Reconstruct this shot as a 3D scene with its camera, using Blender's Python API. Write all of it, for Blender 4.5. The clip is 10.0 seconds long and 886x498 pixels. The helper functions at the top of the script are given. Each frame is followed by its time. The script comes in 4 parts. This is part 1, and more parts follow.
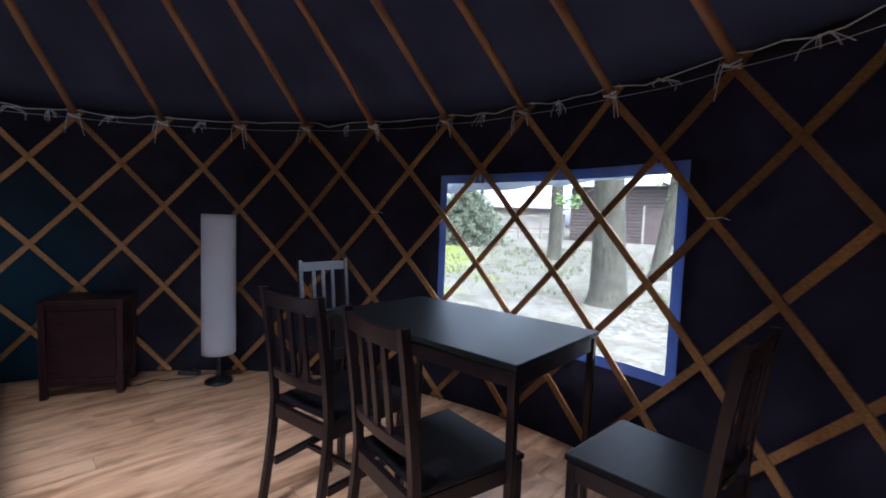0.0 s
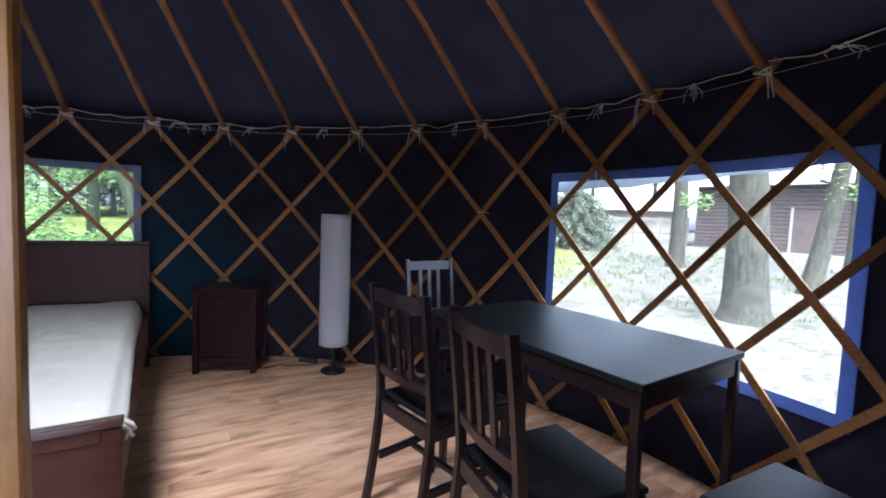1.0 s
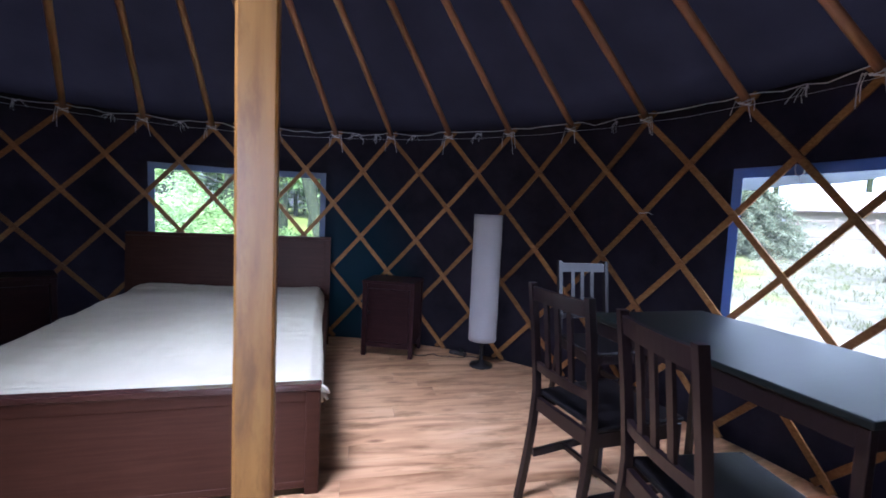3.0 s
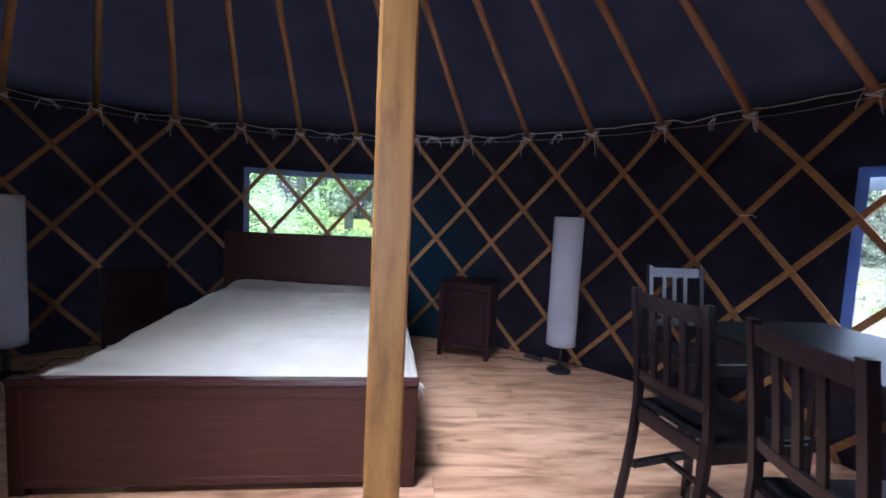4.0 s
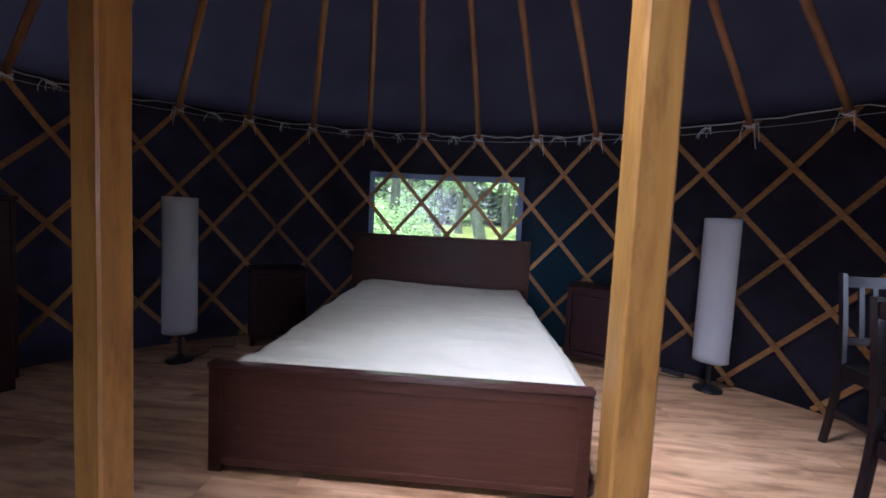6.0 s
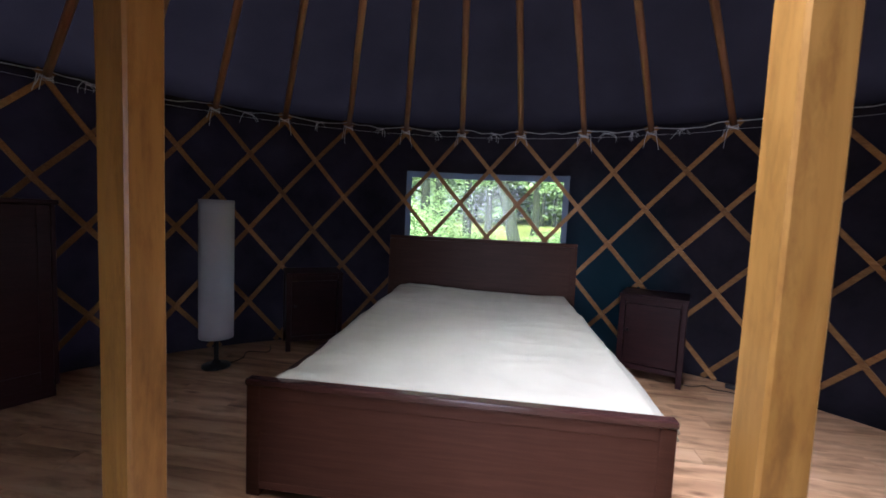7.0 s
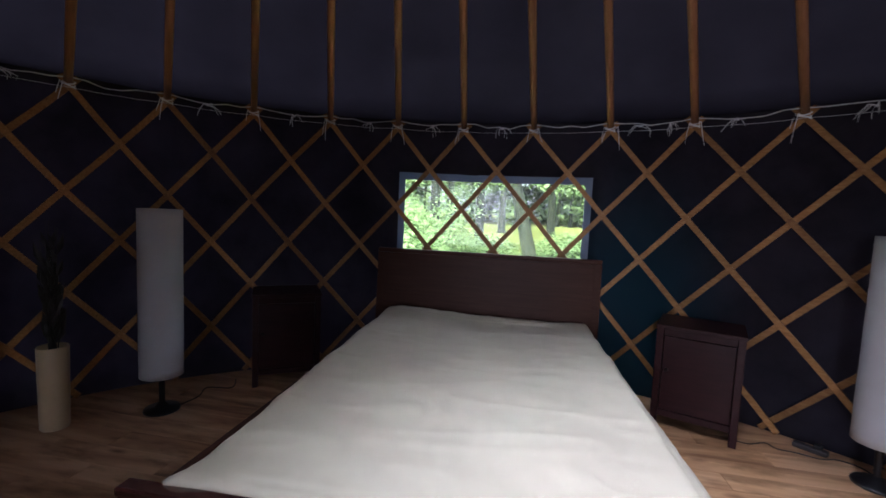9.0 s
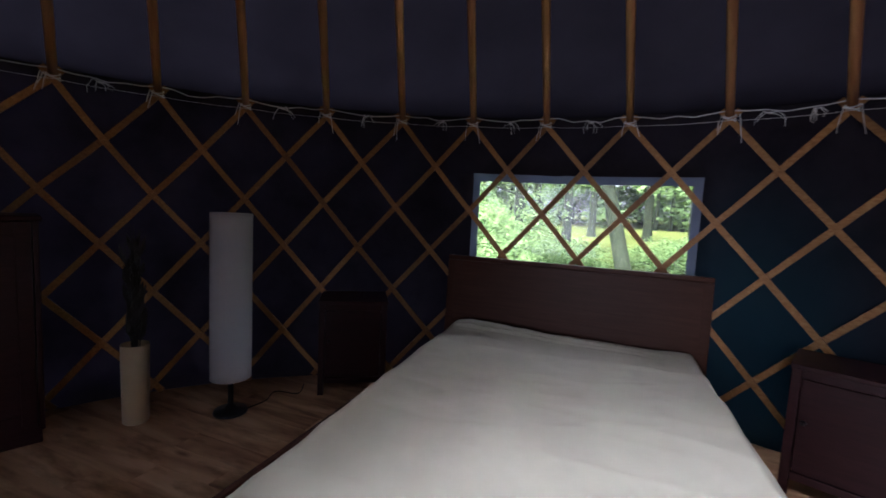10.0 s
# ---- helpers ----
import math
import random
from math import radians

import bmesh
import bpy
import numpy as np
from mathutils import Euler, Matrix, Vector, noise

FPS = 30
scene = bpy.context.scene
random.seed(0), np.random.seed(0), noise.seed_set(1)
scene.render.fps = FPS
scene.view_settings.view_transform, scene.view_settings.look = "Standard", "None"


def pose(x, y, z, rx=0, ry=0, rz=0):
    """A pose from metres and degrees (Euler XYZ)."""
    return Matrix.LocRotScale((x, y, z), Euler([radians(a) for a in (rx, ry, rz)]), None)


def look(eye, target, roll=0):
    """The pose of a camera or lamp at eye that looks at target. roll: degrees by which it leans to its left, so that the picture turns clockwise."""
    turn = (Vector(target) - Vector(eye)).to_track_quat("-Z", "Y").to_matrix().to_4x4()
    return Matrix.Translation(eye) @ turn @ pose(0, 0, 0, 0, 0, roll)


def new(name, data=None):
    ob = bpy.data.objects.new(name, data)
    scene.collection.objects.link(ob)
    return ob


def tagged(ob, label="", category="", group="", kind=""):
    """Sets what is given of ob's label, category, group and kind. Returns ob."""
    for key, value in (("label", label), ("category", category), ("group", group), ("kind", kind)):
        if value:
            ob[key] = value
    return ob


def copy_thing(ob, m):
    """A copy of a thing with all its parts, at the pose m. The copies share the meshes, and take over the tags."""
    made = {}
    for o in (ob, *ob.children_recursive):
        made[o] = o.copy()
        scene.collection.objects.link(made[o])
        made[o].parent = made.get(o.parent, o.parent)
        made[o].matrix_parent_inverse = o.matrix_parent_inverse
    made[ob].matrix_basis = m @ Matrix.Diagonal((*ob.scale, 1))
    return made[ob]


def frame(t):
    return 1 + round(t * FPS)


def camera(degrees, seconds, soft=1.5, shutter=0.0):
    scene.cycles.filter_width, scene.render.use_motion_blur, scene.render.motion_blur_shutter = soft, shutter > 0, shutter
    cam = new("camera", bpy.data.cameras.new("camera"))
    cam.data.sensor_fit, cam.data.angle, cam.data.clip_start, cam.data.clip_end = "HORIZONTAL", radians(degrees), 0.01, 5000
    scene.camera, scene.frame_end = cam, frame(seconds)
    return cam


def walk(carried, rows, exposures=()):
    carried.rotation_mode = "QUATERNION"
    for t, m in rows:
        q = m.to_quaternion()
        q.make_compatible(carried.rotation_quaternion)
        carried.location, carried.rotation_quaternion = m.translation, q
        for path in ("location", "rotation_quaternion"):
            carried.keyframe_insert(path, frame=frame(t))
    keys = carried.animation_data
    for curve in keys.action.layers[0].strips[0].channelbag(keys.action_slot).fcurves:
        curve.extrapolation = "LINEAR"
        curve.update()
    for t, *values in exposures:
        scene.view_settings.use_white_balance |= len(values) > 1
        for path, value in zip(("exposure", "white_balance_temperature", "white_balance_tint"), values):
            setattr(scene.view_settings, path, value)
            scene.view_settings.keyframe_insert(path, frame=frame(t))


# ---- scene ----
# ---- camera and walk ----
cam = camera(91.9, 10.0, soft=1.7, shutter=0.3)
ROWS = [
    (0.0, 0.0001, 0.0002, 1.1653, -0.027, -3.661, 1.957),
    (0.5, -0.0119, 0.0528, 1.1631, 7.09, -3.838, 2.116),
    (1.0, -0.0212, 0.0753, 1.1486, 13.853, -3.789, 2.283),
    (1.5, -0.0353, 0.0675, 1.1392, 19.491, -3.819, 2.342),
    (2.0, -0.0264, 0.0847, 1.1327, 24.64, -3.84, 2.259),
    (2.5, -0.045, 0.0605, 1.14, 28.567, -4.154, 2.423),
    (4.0, -0.2127, -0.1021, 1.1326, 39.71, -4.516, 2.766),
    (4.5, -0.2941, -0.1347, 1.1182, 43.39, -4.403, 2.749),
    (5.0, -0.3696, -0.1943, 1.1083, 46.404, -4.411, 2.797),
    (5.5, -0.4352, -0.2551, 1.1049, 48.652, -4.473, 2.803),
    (6.0, -0.5287, -0.3173, 1.0798, 50.082, -4.19, 2.789),
    (7.5, -0.8327, -0.2311, 1.1151, 54.513, -4.748, 2.568),
    (8.0, -0.9276, -0.1137, 1.1288, 54.155, -4.501, 2.585),
    (8.5, -1.0037, 0.0179, 1.1553, 54.256, -4.725, 2.464),
    (9.0, -1.119, 0.135, 1.1779, 55.628, -4.805, 2.594),
    (9.5, -1.2096, 0.2737, 1.2001, 60.76, -5.182, 2.809),
    (10.0, -1.3039, 0.3302, 1.2064, 66.998, -5.217, 2.921),
]
EXPOSURES = [(0.0, 3.6, 5050, 16), (1.2, 4.05, 4950, 16), (2.5, 4.15, 4850, 19), (5.0, 4.06, 4900, 20), (5.6, 3.98, 4950, 20), (7.5, 4.13, 5350, 17), (10.0, 3.83, 5400, 19)]
walk(cam, [(t, pose(x, y, z, 0, 0, yaw) @ pose(0, 0, 0, 90 + pitch) @ pose(0, 0, 0, 0, 0, roll)) for t, x, y, z, yaw, pitch, roll in ROWS], EXPOSURES)

# ---- world and sun ----
world = bpy.data.worlds.new("sky")
scene.world = world
world.use_nodes = True
wn = world.node_tree
sky = wn.nodes.new("ShaderNodeTexSky")
sky.sky_type = "NISHITA"
sky.sun_disc = False
sky.sun_elevation = radians(63.4)
sky.sun_rotation = radians(154.8)
sky.air_density, sky.dust_density = 0.7, 5.0
# thin cloud takes most of the blue out of the sky
veil = wn.nodes.new("ShaderNodeHueSaturation")
veil.inputs["Saturation"].default_value = 0.15
wn.links.new(sky.outputs[0], veil.inputs["Color"])
wn.links.new(veil.outputs[0], wn.nodes["Background"].inputs[0])
wn.nodes["Background"].inputs[1].default_value = 0.15
sun = new("sun", bpy.data.lights.new("sun", "SUN"))
sun.data.energy, sun.data.angle, sun.data.color = 0.52, radians(40), (1.0, 0.95, 0.86)
sun.matrix_world = look((5.4, -11.5, 25.4), (0, 0, 0))

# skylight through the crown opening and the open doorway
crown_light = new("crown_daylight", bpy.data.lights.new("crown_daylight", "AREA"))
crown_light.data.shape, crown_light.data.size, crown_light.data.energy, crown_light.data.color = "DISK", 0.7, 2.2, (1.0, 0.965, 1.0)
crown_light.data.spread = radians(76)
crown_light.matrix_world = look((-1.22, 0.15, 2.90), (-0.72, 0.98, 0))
door_light = new("doorway_daylight", bpy.data.lights.new("doorway_daylight", "AREA"))
door_light.data.shape, door_light.data.size, door_light.data.size_y, door_light.data.energy, door_light.data.color = "RECTANGLE", 0.9, 1.6, 0.25, (1.0, 0.97, 0.98)
door_light.data.spread = radians(38)
door_light.matrix_world = look((0.69, -1.81, 0.92), (-0.86, 0.3, 0.85))

# ---- plan of the yurt ----
CX, CY, R, ZTOP = -1.439, 0.219, 2.907, 1.785
PHASE, STEP = 150.294, -9.9223
ROW = 0.2875          # height between two rows of lattice crossings
RCAN = R + 0.035      # canvas
SLOPE = 0.517
RING_R = 0.58
CROWN_X, CROWN_Y, CROWN_TURN = CX - 0.014, CY - 0.074, -5.0
DOOR_K = (18.95, 20.15)
GROUND = -0.3


def ang(k):
    return radians(PHASE + STEP * k)


def rim(k, z, r=R):
    return Vector((CX + r * math.cos(ang(k)), CY + r * math.sin(ang(k)), z))


# the lattice is stretched unevenly: offsets of its tops and of its lower crossings, in steps
KNOT_K = list(range(-5, 13))
KNOT_D = [0.2, 0.1, 0.02, 0, 0, -0.04, -0.08, -0.08, -0.06, -0.08, -0.04, -0.01, -0.03, -0.02, 0.07, 0.12, 0.10, 0.14]
LOW_K = [-5, -3, -1.5, 0, 1.5, 3, 4.5, 6.5, 8, 9, 12]
LOW_D = [0.05, 0.02, -0.05, -0.04, -0.07, -0.09, -0.07, 0.0, 0.02, 0.05, 0.06]


def drift(k, z):
    top, low = float(np.interp(k, KNOT_K, KNOT_D)), float(np.interp(k, LOW_K, LOW_D))
    return top + (low - top) * min(1.0, max(0.0, (ZTOP - z) / (2 * ROW)))


def knot(k, z, r=R):
    return rim(k + drift(k, ZTOP), z, r)


# ---- materials ----
def material(name):
    m = bpy.data.materials.new(name)
    m.use_nodes = True
    nt = m.node_tree
    return m, nt, nt.nodes["Principled BSDF"]


def node(nt, kind, **values):
    n = nt.nodes.new(kind)
    for key, value in values.items():
        n.inputs[key.replace("_", " ")].default_value = value
    return n


def ramp(nt, fac, stops):
    r = nt.nodes.new("ShaderNodeValToRGB")
    while len(r.color_ramp.elements) < len(stops):
        r.color_ramp.elements.new(0.5)
    for e, (p, c) in zip(r.color_ramp.elements, stops):
        e.position, e.color = p, (*c, 1)
    nt.links.new(fac, r.inputs[0])
    return r.outputs[0]


def coords(nt, stretch=(1, 1, 1), shift=True):
    tc = nt.nodes.new("ShaderNodeTexCoord")
    mp = nt.nodes.new("ShaderNodeMapping")
    mp.inputs["Scale"].default_value = stretch
    nt.links.new(tc.outputs["Object"], mp.inputs[0])
    if shift:
        info = nt.nodes.new("ShaderNodeObjectInfo")
        mul = nt.nodes.new("ShaderNodeMath")
        mul.operation, mul.inputs[1].default_value = "MULTIPLY", 37.0
        nt.links.new(info.outputs["Random"], mul.inputs[0])
        nt.links.new(mul.outputs[0], mp.inputs["Location"])
    return mp.outputs[0]


def noise_fac(nt, vec, scale, detail=4.0, rough=0.55, distort=0.0):
    n = nt.nodes.new("ShaderNodeTexNoise")
    n.inputs["Scale"].default_value, n.inputs["Detail"].default_value = scale, detail
    n.inputs["Roughness"].default_value, n.inputs["Distortion"].default_value = rough, distort
    nt.links.new(vec, n.inputs["Vector"])
    return n.outputs[0]


def mixed(nt, a, b, fac, mode="MULTIPLY"):
    m = nt.nodes.new("ShaderNodeMix")
    m.data_type, m.blend_type = "RGBA", mode
    for sock, v in ((m.inputs[0], fac), (m.inputs[6], a), (m.inputs[7], b)):
        if hasattr(v, "links"):
            nt.links.new(v, sock)
        else:
            sock.default_value = v
    return m.outputs[2]


def bump(nt, bsdf, height, strength=0.2, distance=0.01):
    b = nt.nodes.new("ShaderNodeBump")
    b.inputs["Strength"].default_value, b.inputs["Distance"].default_value = strength, distance
    nt.links.new(height, b.inputs["Height"])
    nt.links.new(b.outputs[0], bsdf.inputs["Normal"])


def wood(name, dark, mid, light, rough=0.5, stretch=(1.5, 14, 14), tint=0.25, strength=0.15, gloss=0.5, knots=0.0):
    m, nt, b = material(name)
    v = coords(nt, stretch)
    grain = noise_fac(nt, v, 3.0, 6, 0.6, 0.6)
    col = ramp(nt, grain, [(0.25, dark), (0.5, mid), (0.75, light)])
    broad = noise_fac(nt, coords(nt, (1, 1, 1)), 2.5, 3)
    col = mixed(nt, col, ramp(nt, broad, [(0.3, (0.72, 0.7, 0.66)), (0.7, (1, 1, 1))]), 0.8)
    if knots:
        # dark knots and grey wear streaks
        cell = nt.nodes.new("ShaderNodeTexVoronoi")
        cell.inputs["Scale"].default_value = knots
        nt.links.new(coords(nt, (1, 1, 0.5)), cell.inputs["Vector"])
        col = mixed(nt, col, ramp(nt, cell.outputs["Distance"], [(0.03, (0.4, 0.28, 0.2)), (0.07, (1, 1, 1))]), 0.8)
        wear = noise_fac(nt, coords(nt, (8, 8, 2.0)), 2.4, 6, 0.7)
        col = mixed(nt, col, ramp(nt, wear, [(0.36, (0.55, 0.48, 0.42)), (0.52, (1, 1, 1))]), 0.65)
    info = nt.nodes.new("ShaderNodeObjectInfo")
    col = mixed(nt, col, ramp(nt, info.outputs["Random"], [(0.0, (1 - tint, 1 - tint, 1 - tint)), (1.0, (1, 1, 1))]), 1.0)
    nt.links.new(col, b.inputs["Base Color"])
    b.inputs["Roughness"].default_value = rough
    b.inputs["Specular IOR Level"].default_value = gloss
    bump(nt, b, grain, strength, 0.003)
    return m


def plain(name, colour, rough=0.5, metallic=0.0, vary=0.15, scale=30, strength=0.1):
    m, nt, b = material(name)
    n = noise_fac(nt, coords(nt), scale, 4)
    lo = tuple(c * (1 - vary) for c in colour)
    hi = tuple(min(1, c * (1 + vary)) for c in colour)
    nt.links.new(ramp(nt, n, [(0.3, lo), (0.7, hi)]), b.inputs["Base Color"])
    b.inputs["Roughness"].default_value, b.inputs["Metallic"].default_value = rough, metallic
    bump(nt, b, n, strength, 0.002)
    return m


def cloth(name, colour, through_share, rough=0.85, weave=900, crease=0.3, vary=0.2, glow_patch=None):
    """A woven fabric that lets a share of the light behind it through."""
    m, nt, b = material(name)
    v = coords(nt, (1, 1, 1), False)
    big = noise_fac(nt, v, 3.0, 5, 0.6)
    fine = noise_fac(nt, v, weave, 2)
    col = ramp(nt, big, [(0.3, tuple(c * (1 - vary) for c in colour)), (0.7, tuple(min(1, c * (1 + vary)) for c in colour))])
    if glow_patch:
        # daylight glowing through the cloth, painted in as a soft-edged patch of colour
        spot, inner, outer, bluish = glow_patch
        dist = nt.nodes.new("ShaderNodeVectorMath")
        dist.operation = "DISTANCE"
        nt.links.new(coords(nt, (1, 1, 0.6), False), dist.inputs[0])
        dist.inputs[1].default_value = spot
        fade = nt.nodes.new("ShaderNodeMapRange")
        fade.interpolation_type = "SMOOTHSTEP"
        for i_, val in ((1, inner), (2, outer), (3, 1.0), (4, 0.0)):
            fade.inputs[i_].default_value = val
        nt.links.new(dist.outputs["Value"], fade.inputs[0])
        col = mixed(nt, col, (*bluish, 1), fade.outputs[0], "MIX")
    nt.links.new(col, b.inputs["Base Color"])
    b.inputs["Roughness"].default_value = rough
    b.inputs["Specular IOR Level"].default_value = 0.25
    add = nt.nodes.new("ShaderNodeMath")
    add.operation = "MULTIPLY_ADD"
    add.inputs[1].default_value = 0.08
    nt.links.new(fine, add.inputs[0])
    nt.links.new(big, add.inputs[2])
    bump(nt, b, add.outputs[0], crease, 0.02)
    if through_share:
        tr = nt.nodes.new("ShaderNodeBsdfTranslucent")
        nt.links.new(col, tr.inputs[0])
        mix = nt.nodes.new("ShaderNodeMixShader")
        mix.inputs[0].default_value = through_share
        nt.links.new(b.outputs[0], mix.inputs[1])
        nt.links.new(tr.outputs[0], mix.inputs[2])
        nt.links.new(mix.outputs[0], nt.nodes["Material Output"].inputs[0])
    return m


def clear_sheet(name, haze=0.06, sheen=0.5):
    """Clear flexible plastic: see-through with a little gloss and haze."""
    m, nt, b = material(name)
    clear = nt.nodes.new("ShaderNodeBsdfTransparent")
    gloss = node(nt, "ShaderNodeBsdfGlossy", Roughness=0.08)
    facing = nt.nodes.new("ShaderNodeLayerWeight")
    steep = nt.nodes.new("ShaderNodeMath")
    steep.operation, steep.inputs[1].default_value = "POWER", 4.0
    nt.links.new(facing.outputs["Facing"], steep.inputs[0])
    share = nt.nodes.new("ShaderNodeMath")
    share.operation, share.inputs[1].default_value, share.inputs[2].default_value = "MULTIPLY_ADD", sheen, 0.05 * sheen
    nt.links.new(steep.outputs[0], share.inputs[0])
    milky = nt.nodes.new("ShaderNodeBsdfTranslucent")
    m1, m2 = nt.nodes.new("ShaderNodeMixShader"), nt.nodes.new("ShaderNodeMixShader")
    m1.inputs[0].default_value = haze
    nt.links.new(clear.outputs[0], m1.inputs[1])
    nt.links.new(milky.outputs[0], m1.inputs[2])
    nt.links.new(share.outputs[0], m2.inputs[0])
    nt.links.new(m1.outputs[0], m2.inputs[1])
    nt.links.new(gloss.outputs[0], m2.inputs[2])
    nt.links.new(m2.outputs[0], nt.nodes["Material Output"].inputs[0])
    nt.nodes.remove(b)
    return m


# the teal patch right of the bed paints in light coming through the wall
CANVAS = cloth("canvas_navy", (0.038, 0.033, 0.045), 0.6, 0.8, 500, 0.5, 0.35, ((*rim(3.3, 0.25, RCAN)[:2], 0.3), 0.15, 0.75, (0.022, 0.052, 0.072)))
ROOF_CANVAS = cloth("roof_canvas_navy", (0.0385, 0.036, 0.0425), 0.75, 0.8, 500, 0.5, 0.12)
HEM = cloth("window_hem", (0.19, 0.25, 0.44), 0.45, 0.6, 700, 0.2)
HEM_GREY = cloth("faded_window_hem", (0.2, 0.235, 0.32), 0.38, 0.6, 700, 0.2)
VALANCE = cloth("valance_cloth", (0.5, 0.54, 0.58), 0.6, 0.7, 700, 0.2)
PVC = clear_sheet("clear_plastic", 0.009)
PVC_CLEAN = clear_sheet("clean_clear_plastic", 0.016, 0.2)
LATH = wood("lath_ash", (0.26, 0.12, 0.04), (0.42, 0.21, 0.07), (0.55, 0.31, 0.12), 0.5, (6, 30, 30), 0.45, 0.15, 0.25)
POLE = wood("roof_pole_wood", (0.31, 0.148, 0.075), (0.43, 0.218, 0.115), (0.53, 0.285, 0.16), 0.5, (20, 20, 1.5), 0.3)
POST = wood("post_pine", (0.205, 0.1, 0.018), (0.34, 0.168, 0.034), (0.43, 0.23, 0.055), 0.36, (7, 7, 0.6), 0.1, 0.2, 0.5, 3.2)
BROWN = wood("dark_brown_stain", (0.046, 0.0176, 0.0107), (0.06, 0.0235, 0.0143), (0.075, 0.0306, 0.0188), 0.45, (1.2, 22, 22), 0.12, 0.06, 0.12)
BROWN_TOP = wood("polished_brown_edge", (0.04, 0.0158, 0.0128), (0.059, 0.0238, 0.0195), (0.076, 0.032, 0.026), 0.2, (2, 20, 20), 0.15, 0.04, 0.6)
DARKBROWN = wood("deep_brown_stain", (0.021, 0.0075, 0.008), (0.03, 0.011, 0.012), (0.041, 0.016, 0.0165), 0.4, (2, 20, 20), 0.1, 0.08, 0.15)
BLACKBROWN = wood("black_brown_stain", (0.008, 0.0045, 0.0055), (0.0115, 0.0065, 0.008), (0.0155, 0.0088, 0.0105), 0.34, (20, 20, 2), 0.15, 0.03, 0.32)
coat = BLACKBROWN.node_tree.nodes["Principled BSDF"].inputs
coat["Coat Weight"].default_value, coat["Coat Roughness"].default_value, coat["Coat IOR"].default_value = 0.15, 0.15, 1.6
TABLETOP = wood("black_brown_tabletop", (0.005, 0.0072, 0.0068), (0.0075, 0.0108, 0.01), (0.011, 0.015, 0.014), 0.4, (2, 18, 18), 0.0, 0.05, 0.27)
SEAT = wood("black_brown_seat", (0.006, 0.0052, 0.0056), (0.009, 0.0076, 0.0083), (0.0125, 0.0108, 0.0115), 0.42, (2, 18, 18), 0.0, 0.05, 0.16)
SHEET = cloth("ivory_cotton", (0.478, 0.443, 0.333), 0.0, 0.9, 900, 0.5, 0.06)
SHADE = cloth("white_shade_fabric", (0.49, 0.49, 0.49), 0.2, 0.8, 400, 0.15, 0.05)
BLACK = plain("black_metal", (0.012, 0.012, 0.013), 0.4, 0.3)
RUBBER = plain("black_cable", (0.012, 0.012, 0.012), 0.5)
CERAMIC = plain("cream_ceramic", (0.45, 0.34, 0.2), 0.35, 0, 0.05, 8)
CORD = plain("white_cord", (0.7, 0.72, 0.76), 0.9, 0, 0.2, 200, 0.4)
LEAF_DARK = plain("plant_leaf", (0.014, 0.012, 0.009), 0.6, 0, 0.4, 20)
KNOB = plain("dark_knob", (0.02, 0.016, 0.015), 0.3, 0.5)
RIMWOOD = plain("pale_rim_wood", (0.45, 0.3, 0.16), 0.6, 0, 0.2, 12)
GREY_PLASTIC = plain("grey_plastic", (0.035, 0.03, 0.03), 0.5)
WHITE_PLASTIC = plain("white_plastic", (0.7, 0.7, 0.68), 0.4)


# ---- building helpers ----
def part(name, bm, mat, parent=None, label="", m=None, smooth=False):
    bmesh.ops.recalc_face_normals(bm, faces=bm.faces)
    me = bpy.data.meshes.new(name)
    bm.to_mesh(me)
    bm.free()
    if smooth:
        me.polygons.foreach_set("use_smooth", [True] * len(me.polygons))
    me.materials.append(mat)
    ob = new(name, me)
    if parent is not None:
        ob.parent = parent
    if m is not None:
        ob.matrix_basis = m
    if label:
        ob["label"] = label
    return ob


def thing(name, m, label, category, group="", kind=""):
    e = new(name)
    e.empty_display_size = 0.05
    e.matrix_basis = m
    return tagged(e, label, category, group, kind)


def box(bm, lo, hi, bevel=0.004, m=None, seg=2):
    lo, hi = Vector(lo), Vector(hi)
    c, s = (lo + hi) / 2, hi - lo
    mat = Matrix.Translation(c) @ Matrix.Diagonal((*s, 1))
    if m is not None:
        mat = m @ mat
    r = bmesh.ops.create_cube(bm, size=1, matrix=mat)
    if bevel:
        es = list({e for v in r["verts"] for e in v.link_edges})
        bmesh.ops.bevel(bm, geom=es, offset=bevel, segments=seg, affect="EDGES", profile=0.5)
    return bm


def boxed(lo, hi, bevel=0.004, m=None):
    return box(bmesh.new(), lo, hi, bevel, m)


def cone(bm, r1, r2, z1, z2, n=32, x=0, y=0, caps=True):
    bmesh.ops.create_cone(bm, cap_ends=caps, segments=n, radius1=r1, radius2=r2, depth=z2 - z1, matrix=Matrix.Translation((x, y, (z1 + z2) / 2)))
    return bm


def lathe(profile, n=40):
    """A turned body from (radius, height) pairs."""
    bm = bmesh.new()
    rings = [[bm.verts.new((r * math.cos(2 * math.pi * i / n), r * math.sin(2 * math.pi * i / n), z)) for i in range(n)] for r, z in profile]
    for a, b in zip(rings, rings[1:]):
        for i in range(n):
            bm.faces.new((a[i], a[(i + 1) % n], b[(i + 1) % n], b[i]))
    return bm


